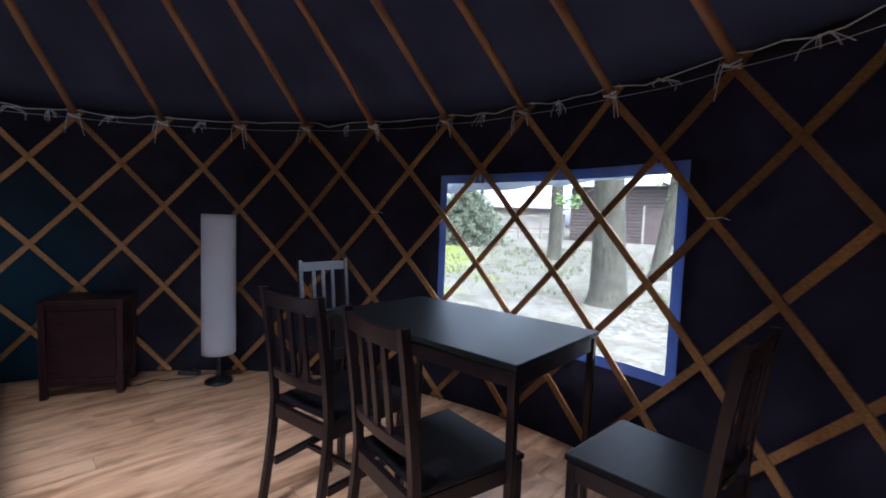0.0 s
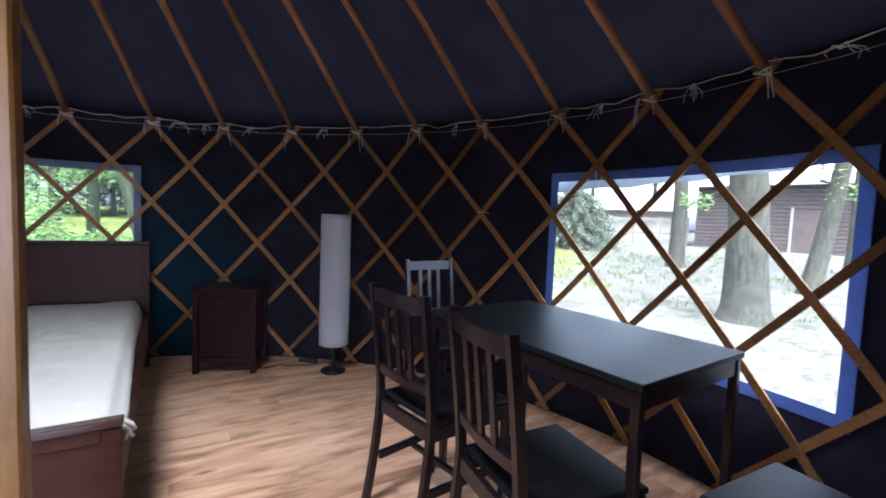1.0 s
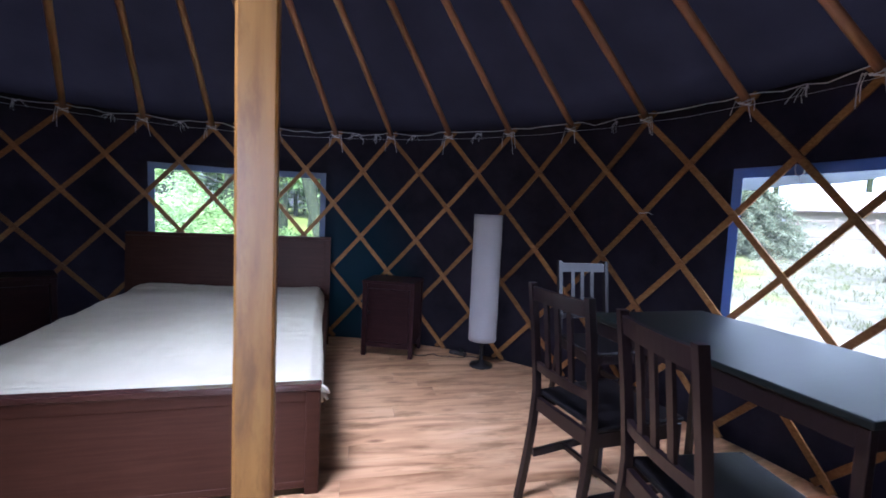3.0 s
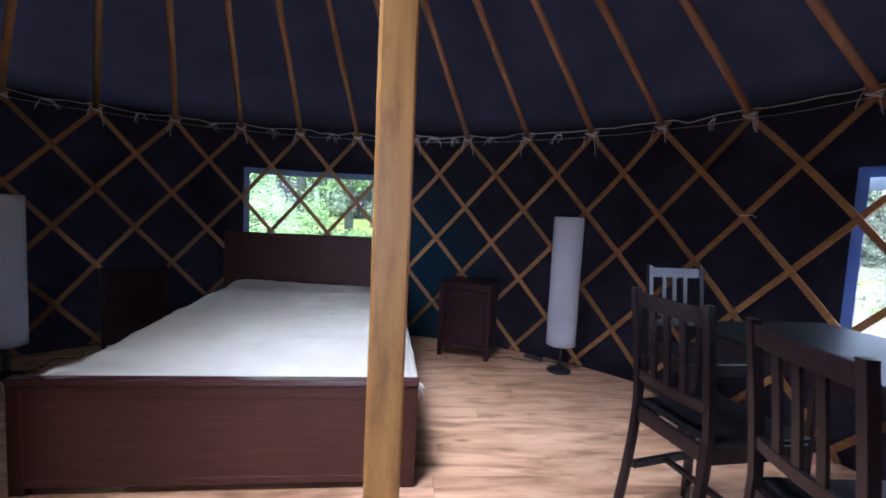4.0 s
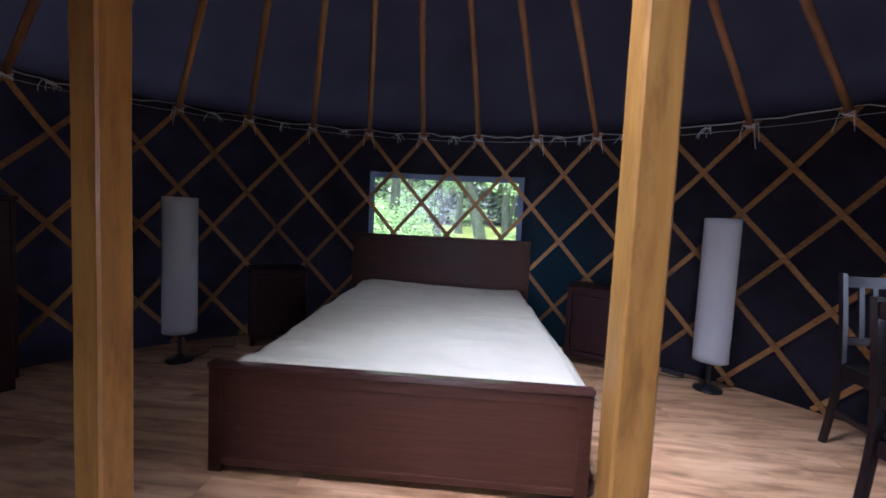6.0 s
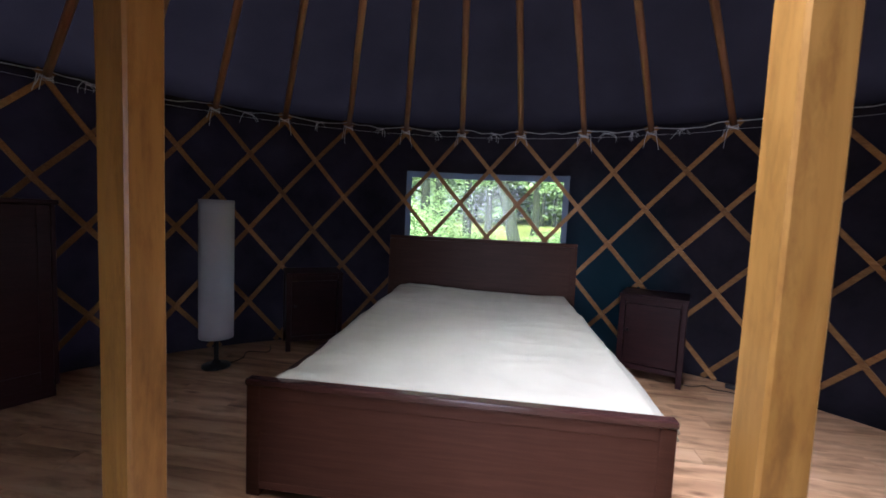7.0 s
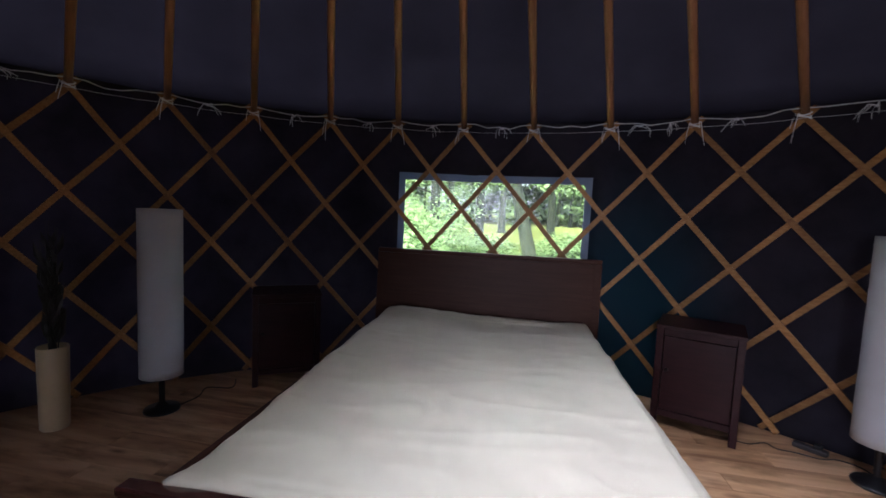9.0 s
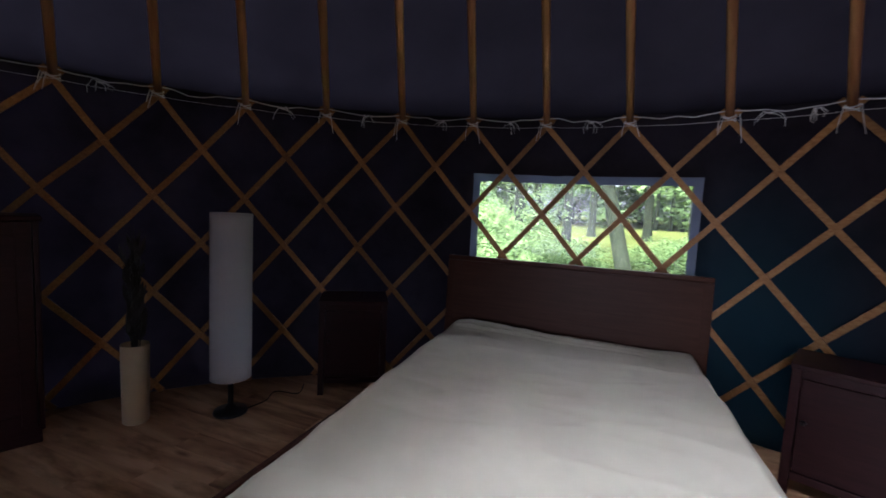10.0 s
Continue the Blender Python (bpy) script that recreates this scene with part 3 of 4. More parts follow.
def make_bed():
    bed = thing("bed", BED, "dark brown wooden double bed with solid headboard and footboard", "bed")
    h = BW / 2
    foot = part("footboard", boxed((-h + 0.05, 0.001, 0.045), (h - 0.05, 0.036, 0.43), 0.002), BROWN, bed)
    for s in (-1, 1):
        part("leg", boxed((s * h - 0.055 if s > 0 else -h, -0.002, 0), (h if s > 0 else -h + 0.055, 0.038, 0.432), 0.004), BROWN, bed)
    part("top_rail", boxed((-h - 0.004, -0.007, 0.432), (h + 0.004, 0.042, 0.457), 0.006), BROWN_TOP, foot)
    part("upper_rail", boxed((-h + 0.055, -0.0015, 0.385), (h - 0.055, 0.037, 0.4318), 0.003), BROWN, foot)
    part("lower_rail", boxed((-h + 0.055, -0.0005, 0.03), (h - 0.055, 0.037, 0.06), 0.002), BROWN, foot)
    for s in (-1, 1):
        x0 = h - 0.035 if s > 0 else -h + 0.008
        part("side_rail", boxed((x0, 0.039, 0.17), (x0 + 0.027, BL - 0.051, 0.39), 0.004), BROWN, bed)
    lean = pose(0, BL, 0, -3)
    head = part("headboard", boxed((-h + 0.05, -0.0292, 0.3), (h - 0.05, 0.004, 0.886), 0.001, lean), BROWN, bed)
    part("top_rail", boxed((-h, -0.03, 0.8862), (h, 0.014, 0.916), 0.006, lean), BROWN, head)
    part("lower_rail", boxed((-h + 0.055, -0.03, 0.36), (h - 0.055, 0.01, 0.41), 0.003, lean), BROWN, head)
    for s in (-1, 1):
        part("leg", boxed((h - 0.052 if s > 0 else -h, -0.03, 0.0), (h if s > 0 else -h + 0.052, 0.014, 0.886), 0.004, lean), BROWN, bed)
    for i in range(13):
        y = 0.2 + i * 0.14
        part("slat", boxed((-h + 0.036, y, 0.2), (h - 0.036, y + 0.07, 0.22), 0), BROWN, bed)

    # mattress under one fitted sheet
    mat = thing("mattress", BED @ pose(0, 0, 0), "mattress under a creased ivory cotton sheet on the bed", "mattress")
    bm = bmesh.new()
    y0, y1 = 0.053, BL - 0.045
    nx, ny = 120, 190
    drop = [0.0, 0.02, 0.06, 0.11, 0.17, 0.24]

    def top(u, v):
        y = y0 + (y1 - y0) * v
        corner = max(0.0, min(1.0, (-u - 0.55) / 0.4)) * max(0.0, 1 - v / 0.08)
        y -= 0.022 * corner
        x = 0.022 + u * ((0.705 if u < 0 else 0.668 + 0.048 * (1 - v) ** 1.3) + 0.012 * noise.noise((u * 2, y * 5, 8)))
        soft = 0.09 if u < 0 else 0.04
        edge = min(1 - abs(u), soft) / soft
        z = 0.444 - (0.036 if u < 0 else 0.02) * (1 - edge) ** 2 + 0.05 * v ** 0.7 + 0.008 * math.sin(math.pi * v)
        z += 0.007 * noise.noise((x * 1.6, y * 1.1, 1)) + 0.004 * noise.noise((x * 5 + y * 2, y * 1.4, 4)) + 0.003 * noise.noise((x * 14, y * 9, 5))
        z += 0.004 * max(0, noise.noise((x * 2.5 + y * 6, y * 3 - x * 4, 9))) * 2
        # pulled creases
        for sx, sy, ph, high in ((1.3, 3.4, 12, 0.007), (3.2, 2.0, 31, 0.004), (-1.8, 5.0, 47, 0.0045)):
            ridge = 1 - abs(noise.noise((x * sx + y * 0.8, y * sy - x * 0.9, ph)))
            z += high * ridge ** 9 * max(0, 0.5 + noise.noise((x * 1.3, y * 1.1, ph + 5)))
        bend = 0.03 * noise.noise((x * 2.2, 0.5, 6))
        for pos, high, wide in ((0.978, 0.03, 0.009), (0.962, -0.028, 0.006), (0.948, 0.024, 0.007), (0.936, -0.012, 0.004), (0.92, 0.010, 0.009)):
            z += high * math.exp(-((v - pos - bend) / wide) ** 2) * max(0.12, 0.62 - 0.75 * u) * min(1.0, 4 * (u + 1.06))
        for pos, slant, high in ((0.18, 0.05, 0.004), (0.36, -0.08, 0.005), (0.52, 0.04, 0.004), (0.66, -0.05, 0.005), (0.8, 0.03, 0.006)):
            z += high * math.exp(-((v - pos - slant * u - bend * 0.6) / 0.012) ** 2) * max(0, 0.5 + noise.noise((x * 1.7, pos * 9, 3)))
        if v < 0.04:
            z -= 0.012 * (0.04 - v) / 0.04
        # crumpled hem along the foot
        roll = math.exp(-((v - 0.012) / 0.012) ** 2) * max(0.0, min(1.0, 0.55 - u))
        z += roll * (0.008 + 0.012 * noise.noise((x * 9, 2.0, 7)) + 0.006 * noise.noise((x * 30, y * 20, 2)))
        z += 0.034 * corner
        return Vector((x, y, z))
    g = [[bm.verts.new(top(-1 + 2 * i / nx, j / ny)) for j in range(ny + 1)] for i in range(nx + 1)]
    for i in range(nx):
        for j in range(ny):
            bm.faces.new((g[i][j], g[i + 1][j], g[i + 1][j + 1], g[i][j + 1]))
    # hanging sides
    rimv = [g[0][j] for j in range(ny + 1)] + [g[i][ny] for i in range(1, nx + 1)] + [g[nx][j] for j in range(ny - 1, -1, -1)] + [g[i][0] for i in range(nx - 1, 0, -1)]
    prev = rimv
    for dz in drop[1:]:
        cur = []
        for v in rimv:
            d = Vector((math.copysign(1, v.co.x) if abs(v.co.x - 0.022) > 0.64 else 0, (1 if v.co.y > 1 else -1) if (abs(v.co.y - y0) < 1e-4 or abs(v.co.y - y1) < 1e-4) else 0, 0))
            o = 0.018 * math.sin(min(1, dz / 0.08) * math.pi / 2)
            fall = dz
            if d.x > 0:
                # drawn over the side rail near the foot, tucked inside it towards the head
                tuck = min(1.0, max(0.0, (v.co.y - 0.25) / 1.1))
                fall = dz * (0.18 + 0.7 * tuck ** 3 + 0.04 * noise.noise((1.0, v.co.y * 3, 2)))
                edge_x = h + 0.003 - 0.044 * tuck + 0.005 * noise.noise((2.0, v.co.y * 7, dz * 4))
                o = max(0.004, edge_x - v.co.x) * math.sin(min(1, dz / 0.08) * math.pi / 2)
            if d.x < 0:
                # slack sheet bulging over the side rail
                o = (0.018 + 0.02 * max(0, 1 - v.co.y / 1.6)) * math.sin(min(1, dz / 0.07) * math.pi / 2)
            if d.y:
                o = 0.002
            if d.x <= 0:
                o += 0.018 * noise.noise((v.co.x * 9, v.co.y * 9, dz * 5)) * min(1, dz * 10)
            cur.append(bm.verts.new(Vector((v.co.x, v.co.y, v.co.z - fall)) + d * o))
        for n_ in range(len(rimv)):
            bm.faces.new((prev[n_], prev[(n_ + 1) % len(rimv)], cur[(n_ + 1) % len(rimv)], cur[n_]))
        prev = cur
    part("sheet", bm, SHEET, mat, smooth=True)
    # bunched corner of the sheet tied at the foot
    bm = bmesh.new()
    for q in range(5):
        a = q * 1.3
        tube([(h - 0.06, 0.10, 0.425), (h - 0.015 + 0.008 * math.cos(a), 0.078 + 0.012 * math.sin(a), 0.425), (h + 0.012 + 0.01 * math.cos(a * 2), 0.068 + 0.014 * math.sin(a), 0.405 - 0.006 * q), (h + 0.018 + 0.014 * math.cos(a * 3), 0.068 + 0.016 * math.sin(a), 0.385 - 0.007 * q)], 0.011, 8, bm, 0.006)
    part("bunched_corner", bm, SHEET, mat, smooth=True)


make_bed()


# ---- nightstands ----
def make_nightstand(m, label, w=0.42, d=0.33, h=0.607):
    t = thing("nightstand", m, label, "nightstand", "pair of nightstands")
    x = w / 2
    part("top", boxed((-x - 0.005, -0.006, h - 0.022), (x + 0.005, d + 0.003, h), 0.004), DARKBROWN, t)
    for sx in (-1, 1):
        for y in (0, d - 0.036):
            x0 = x - 0.036 if sx > 0 else -x
            part("leg", boxed((x0, y, 0), (x0 + 0.036, y + 0.036, h - 0.022), 0.003), DARKBROWN, t)
        x1 = x - 0.026 if sx > 0 else -x + 0.008
        part("side_panel", boxed((x1, 0.036, 0.10), (x1 + 0.018, d - 0.036, h - 0.022), 0.002), DARKBROWN, t)
    part("back_panel", boxed((-x + 0.036, d - 0.024, 0.10), (x - 0.036, d - 0.01, h - 0.022), 0.002), DARKBROWN, t)
    part("bottom_rail", boxed((-x + 0.036, 0.006, 0.075), (x - 0.036, 0.028, 0.112), 0.003), DARKBROWN, t)
    part("top_rail", boxed((-x + 0.036, 0.006, h - 0.062), (x - 0.036, 0.028, h - 0.022), 0.003), DARKBROWN, t)
    bm = boxed((-x + 0.040, 0.010, 0.116), (x - 0.040, 0.026, h - 0.066), 0.003)
    door = part("door", bm, DARKBROWN, t)
    bm = lathe([(0.001, 0), (0.007, 0.002), (0.006, 0.012), (0.012, 0.018), (0.011, 0.026), (0.001, 0.029)], 16)
    bmesh.ops.transform(bm, matrix=pose(-x + 0.062, 0.010, h * 0.58, 90), verts=bm.verts)
    part("knob", bm, KNOB, door, "small dark round knob", smooth=True)
    return t


# front edge centre, facing minus y
ns1 = make_nightstand(pose(-2.208, 2.597, 0, 0, 0, 23.0), "dark brown wooden nightstand with a panelled door by the bed")
copy_thing(ns1, pose(-3.95, 0.866, 0, 0, 0, 78.0))


# ---- floor lamps ----
def make_lamp(x, y, turn, label, top):
    t = thing("floor_lamp", pose(x, y, 0, 0, 0, turn), label, "floor lamp", "pair of floor lamps")
    part("base", lathe([(0.001, 0), (0.089, 0), (0.091, 0.006), (0.087, 0.016), (0.034, 0.024), (0.016, 0.05), (0.001, 0.05)], 40), BLACK, t, "round black metal base", smooth=True)
    part("stem", cone(bmesh.new(), 0.015, 0.015, 0.045, 0.6, 16), BLACK, t)
    for i in range(3):
        a = i * 2.094
        part("spoke", tube([(0.008 * math.cos(a), 0.008 * math.sin(a), 0.26), (0.104 * math.cos(a), 0.104 * math.sin(a), 0.222)], 0.004, 6), BLACK, t)
    bm = bmesh.new()
    n, rows, r = 48, 24, 0.107
    rings = []
    for q, dr in ((0, 0), (1, -0.0025)):
        for j in range(rows + 1):
            z = 0.207 + (top - 0.207) * (j if q == 0 else rows - j) / rows
            rings.append([bm.verts.new(((r + dr + 0.0012 * noise.noise((math.cos(6.283 * i / n) * 2, math.sin(6.283 * i / n) * 2, z * 6))) * math.cos(6.283185 * i / n), (r + dr) * math.sin(6.283185 * i / n), z)) for i in range(n)])
    rings.append(rings[0])
    for a, b in zip(rings, rings[1:]):
        for i in range(n):
            bm.faces.new((a[i], a[(i + 1) % n], b[(i + 1) % n], b[i]))
    part("shade", bm, SHADE, t, "tall white fabric cylinder shade", smooth=True)
    for z in (0.21, top - 0.003):
        bm = tube([(0.1045 * math.cos(6.283185 * i / 48), 0.1045 * math.sin(6.283185 * i / 48), z) for i in range(49)], 0.0022, 5)
        part("shade_ring", bm, WHITE_PLASTIC, t)
    return t


make_lamp(-1.528, 2.918, 20, "tall white cylinder floor lamp on a black base, switched off", 1.162)
make_lamp(-3.913, 0.176, 80, "tall white cylinder floor lamp on a black base, switched off", 1.13)


# ---- vase with a dark plant ----
vase = thing("floor_vase", pose(-3.945, -0.28, 0), "slender cream ceramic floor vase standing by the wall", "vase")
part("body", lathe([(0.001, 0.0), (0.056, 0.0), (0.061, 0.006), (0.063, 0.2), (0.065, 0.418), (0.063, 0.424), (0.058, 0.42), (0.056, 0.2), (0.05, 0.02), (0.001, 0.018)], 40), CERAMIC, vase, smooth=True)


def make_plant():
    t = thing("vase_plant", pose(-3.945, -0.28, 0.021), "dark leafy stems standing upright in the cream vase", "plant")
    rng = random.Random(11)
    for i in range(15):
        a, ln = i * 2.4, 0.7 + 0.34 * rng.random()
        sp_ = 0.01 + 0.014 * rng.random()
        dx, dy = sp_ * math.cos(a), sp_ * math.sin(a)
        sp = [(dx * 0.4, dy * 0.4, 0), (dx * 0.9, dy * 0.9, 0.4), (dx * 1.4, dy * 1.4, 0.4 + (ln - 0.35) * 0.5), (dx * 2.2, dy * 2.2, ln)]
        stem = part("stem", tube(sp, 0.004, 5, None, 0.0015), LEAF_DARK, t)
        for j in range(9):
            u = 0.42 + 0.055 * j
            p = Vector(sp[1]).lerp(Vector(sp[3]), (u - 0.4) / 0.6)
            b = rng.random() * 6.28
            d = Vector((math.cos(b) * 0.28, math.sin(b) * 0.28, 1)).normalized()
            s = d.cross(Vector((math.sin(b), math.cos(b), 0.2))).normalized()
            nrm = d.cross(s)
            l, w = 0.08 + 0.05 * rng.random(), 0.015
            bm = bmesh.new()
            vs = [bm.verts.new(p), bm.verts.new(p + d * l * 0.45 + s * w), bm.verts.new(p + d * l - nrm * 0.01), bm.verts.new(p + d * l * 0.45 - s * w), bm.verts.new(p + d * l * 0.5 + nrm * 0.006)]
            for q in ((0, 1, 4), (1, 2, 4), (2, 3, 4), (3, 0, 4)):
                bm.faces.new([vs[z] for z in q])
            part("leaf", bm, LEAF_DARK, stem)


make_plant()


# ---- tall cabinet ----
def make_cabinet():
    t = thing("cabinet", pose(-3.83, -0.60, 0, 0, 0, 113.5), "tall black-brown wooden cabinet with panelled doors against the wall", "cabinet")
    # local: x to its right as seen from its front, front at y = 0, near corner at x = 0
    w, d, h = 0.8, 0.33, 1.085
    part("top", boxed((-w - 0.012, -0.012, h - 0.024), (0.0, d, h), 0.005), DARKBROWN, t)
    part("side_panel", boxed((-0.034, 0, 0.07), (-0.012, d - 0.01, h - 0.024), 0.003), DARKBROWN, t)
    part("side_panel", boxed((-w, 0, 0.07), (-w + 0.022, d - 0.01, h - 0.024), 0.003), DARKBROWN, t)
    part("back_panel", boxed((-w + 0.022, d - 0.02, 0.07), (-0.034, d - 0.012, h - 0.024), 0.001), DARKBROWN, t)
    part("bottom", boxed((-w + 0.022, 0.02, 0.07), (-0.034, d - 0.021, 0.092), 0.001), DARKBROWN, t)
    part("plinth", boxed((-w + 0.01, 0.02, 0), (-0.022, d - 0.03, 0.07), 0.002), DARKBROWN, t)
    for i in range(2):
        x0 = -w + 0.026 + i * (w - 0.06) / 2
        x1 = x0 + (w - 0.06) / 2 - 0.004
        door = part("door", boxed((x0, 0.002, 0.096), (x1, 0.018, h - 0.03), 0.002), DARKBROWN, t)
        for lo, hi in (((x0, -0.006, 0.096), (x0 + 0.055, 0.0016, h - 0.03)), ((x1 - 0.055, -0.006, 0.096), (x1, 0.0016, h - 0.03)), ((x0 + 0.056, -0.006, 0.096), (x1 - 0.056, 0.0016, 0.16)), ((x0 + 0.056, -0.006, h - 0.094), (x1 - 0.056, 0.0016, h - 0.03))):
            part("door_frame", boxed(lo, hi, 0.0015), DARKBROWN, door)
        bm = lathe([(0.001, 0), (0.007, 0.002), (0.006, 0.012), (0.012, 0.018), (0.011, 0.026), (0.001, 0.029)], 16)
        bmesh.ops.transform(bm, matrix=pose(x1 - 0.028 if i == 0 else x0 + 0.028, -0.006, 0.6, 90), verts=bm.verts)
        part("knob", bm, KNOB, door, smooth=True)


make_cabinet()


# ---- dining table ----
TAB = pose(0.2295, 1.2356, 0, 0, 0, 48.4)   # near corner; x along the short side, y along the long side
TW, TL, TH = 0.615, 1.0, 0.75


def make_table():
    t = thing("dining_table", TAB, "black-brown wooden dining table with square legs by the window", "table")
    part("tabletop", boxed((0, 0, TH - 0.022), (TW, TL, TH), 0.004), TABLETOP, t)
    for x, y in ((0.006, 0.006), (TW - 0.034, 0.006), (0.006, TL - 0.034), (TW - 0.034, TL - 0.034)):
        part("leg", boxed((x, y, 0), (x + 0.028, y + 0.028, TH - 0.0222), 0.004), BLACKBROWN, t)
    z0, z1 = TH - 0.08, TH - 0.0224
    for lo, hi in (((0.034, 0.012, z0), (TW - 0.034, 0.03, z1)), ((0.034, TL - 0.03, z0), (TW - 0.034, TL - 0.012, z1)), ((0.012, 0.034, z0), (0.03, TL - 0.034, z1)), ((TW - 0.03, 0.034, z0), (TW - 0.012, TL - 0.034, z1))):
        part("apron", boxed(lo, hi, 0.002), BLACKBROWN, t)


make_table()


# ---- chairs ----
def make_chair(m, label):
    """Origin under the top of the backrest; the seat lies towards plus y."""
    t = thing("dining_chair", m, label, "chair", "chairs round the table")
    h, sh, sd = 0.895, 0.45, 0.40
    x, xf = 0.175, 0.2

    def back_y(z):
        if z < sh:
            return 0.05 - 0.06 * (1 - z / sh) ** 1.5
        return 0.05 - 0.05 * ((z - sh) / (h - sh)) ** 1.3

    def slanted(s, half, ya, yb, z0, z1):
        bm = boxed((-half, ya, z0), (half, yb, z1), 0.002)
        for v in bm.verts:
            v.co.x += s * (x - 0.014 + (xf - x) * (v.co.y - ya) / (yb - ya))
        return bm
    for s in (-1, 1):
        pts = [Vector((s * (x - 0.012), back_y(h * i / 16), h * i / 16)) for i in range(17)]
        part("back_leg", strip(pts, [Vector((1, 0, 0))] * 17, [Vector((0, 1, 0))] * 17, 0.024, 0.028), BLACKBROWN, t)
        part("front_leg", boxed((s * (xf - 0.016) - 0.015, sd + 0.002, 0), (s * (xf - 0.016) + 0.015, sd + 0.032, sh - 0.02), 0.003), BLACKBROWN, t)
        part("side_stretcher", slanted(s, 0.009, 0.05, sd + 0.003, 0.17, 0.2), BLACKBROWN, t)
        part("side_apron", slanted(s, 0.01, 0.062, sd + 0.003, sh - 0.075, sh - 0.021), BLACKBROWN, t)
    part("front_apron", boxed((-xf + 0.032, sd + 0.006, sh - 0.075), (xf - 0.032, sd + 0.026, sh - 0.021), 0.002), BLACKBROWN, t)
    part("back_apron", boxed((-x + 0.031, 0.04, sh - 0.075), (x - 0.031, 0.06, sh - 0.021), 0.002), BLACKBROWN, t)
    part("cross_stretcher", boxed((-x + 0.014, 0.2, 0.176), (x - 0.014, 0.218, 0.198), 0.002), BLACKBROWN, t)
    bm = boxed((-x + 0.002, 0.067, sh - 0.0205), (x - 0.002, sd + 0.045, sh), 0.007)
    for v in bm.verts:
        v.co.x *= 1 + (xf / x - 1) * (v.co.y - 0.067) / (sd - 0.022)
    part("seat", bm, SEAT, t, "flat black-brown seat")

    def rail(name, z0, z1, bow):
        n = 12
        bm = bmesh.new()
        rings = []
        for i in range(n + 1):
            u = -1 + 2 * i / n
            xx = u * (x - 0.025)
            b = bow * (1 - u * u)
            rings.append([bm.verts.new((xx, back_y(z) - b + dy, z)) for z, dy in ((z0, -0.009), (z0, 0.009), (z1, 0.009), (z1, -0.009))])
        for a, c in zip(rings, rings[1:]):
            for j in range(4):
                bm.faces.new((a[j], a[(j + 1) % 4], c[(j + 1) % 4], c[j]))
        bm.faces.new(rings[0])
        bm.faces.new(rings[-1])
        part(name, bm, BLACKBROWN, t)
    rail("top_rail", h - 0.068, h - 0.014, 0.011)
    rail("lower_rail", sh + 0.09, sh + 0.125, 0.014)
    for i in (-1, 0, 1):
        xx = i * 0.068
        u = xx / (x - 0.025)
        pts, zs = [], [sh + 0.124, sh + 0.2, sh + 0.28, h - 0.067]
        for z in zs:
            f = (z - zs[0]) / (zs[-1] - zs[0])
            pts.append(Vector((xx, back_y(z) - (0.014 - 0.003 * f) * (1 - u * u), z)))
        part("slat", strip(pts, [Vector((1, 0, 0))] * 4, [Vector((0, 1, 0))] * 4, 0.025, 0.011), BLACKBROWN, t)
    return t


ch = make_chair(pose(-0.5435, 1.526, 0, 0, 0, -35.6), "black-brown wooden dining chair with slatted back facing the table")
copy_thing(ch, pose(-0.192, 1.187, 0, 0, 0, -52.5))
copy_thing(ch, pose(-0.775, 2.765, 0, 0, 0, -133.0))
copy_thing(ch, pose(0.846, 1.109, 0, 0, 0, 41.9))


# ---- cables ----
def make_cable(points, label):
    t = thing("power_cable", Matrix(), label, "cable")
    pts = []
    ps = [Vector((x, y, 0.005)) for x, y in points]
    for i in range(len(ps) - 1):
        p0, p1, p2, p3 = ps[max(0, i - 1)], ps[i], ps[i + 1], ps[min(len(ps) - 1, i + 2)]
        for j in range(8):
            u = j / 8
            pts.append(0.5 * (2 * p1 + (p2 - p0) * u + (2 * p0 - 5 * p1 + 4 * p2 - p3) * u * u + (3 * p1 - p0 - 3 * p2 + p3) * u ** 3))
    part("wire", tube(pts, 0.0035, 6), RUBBER, t)


make_cable([(-1.50, 2.97), (-1.60, 3.05), (-1.69, 3.04), (-1.74, 2.97), (-1.83, 2.93), (-1.90, 2.885), (-1.96, 2.90), (-2.0, 2.81), (-2.06, 2.78), (-2.12, 2.85)], "black lamp cable snaking over the floor by the wall")
make_cable([(-3.92, 0.25), (-4.0, 0.36), (-4.12, 0.42), (-4.05, 0.55), (-4.2, 0.6)], "black lamp cable on the floor by the nightstand")
strip_ = thing("socket_strip", pose(-1.8, 3.03, 0, 0, 0, 4), "small black power strip lying on the floor by the wall", "power strip")
part("body", boxed((-0.075, -0.022, 0), (0.075, 0.022, 0.028), 0.006), GREY_PLASTIC, strip_)
part("plug", boxed((0.015, -0.018, 0.0282), (0.05, 0.018, 0.05), 0.006), RUBBER, strip_)


# ---- outside ----
MOSSY = wood("mossy_bark", (0.012, 0.016, 0.008), (0.026, 0.032, 0.016), (0.048, 0.056, 0.03), 0.9, (7, 7, 1.6), 0.2, 0.6, 0.04)
BARK = wood("bark", (0.022, 0.021, 0.0128), (0.05, 0.0475, 0.031), (0.088, 0.082, 0.056), 0.9, (7, 7, 1.6), 0.2, 0.6, 0.1)


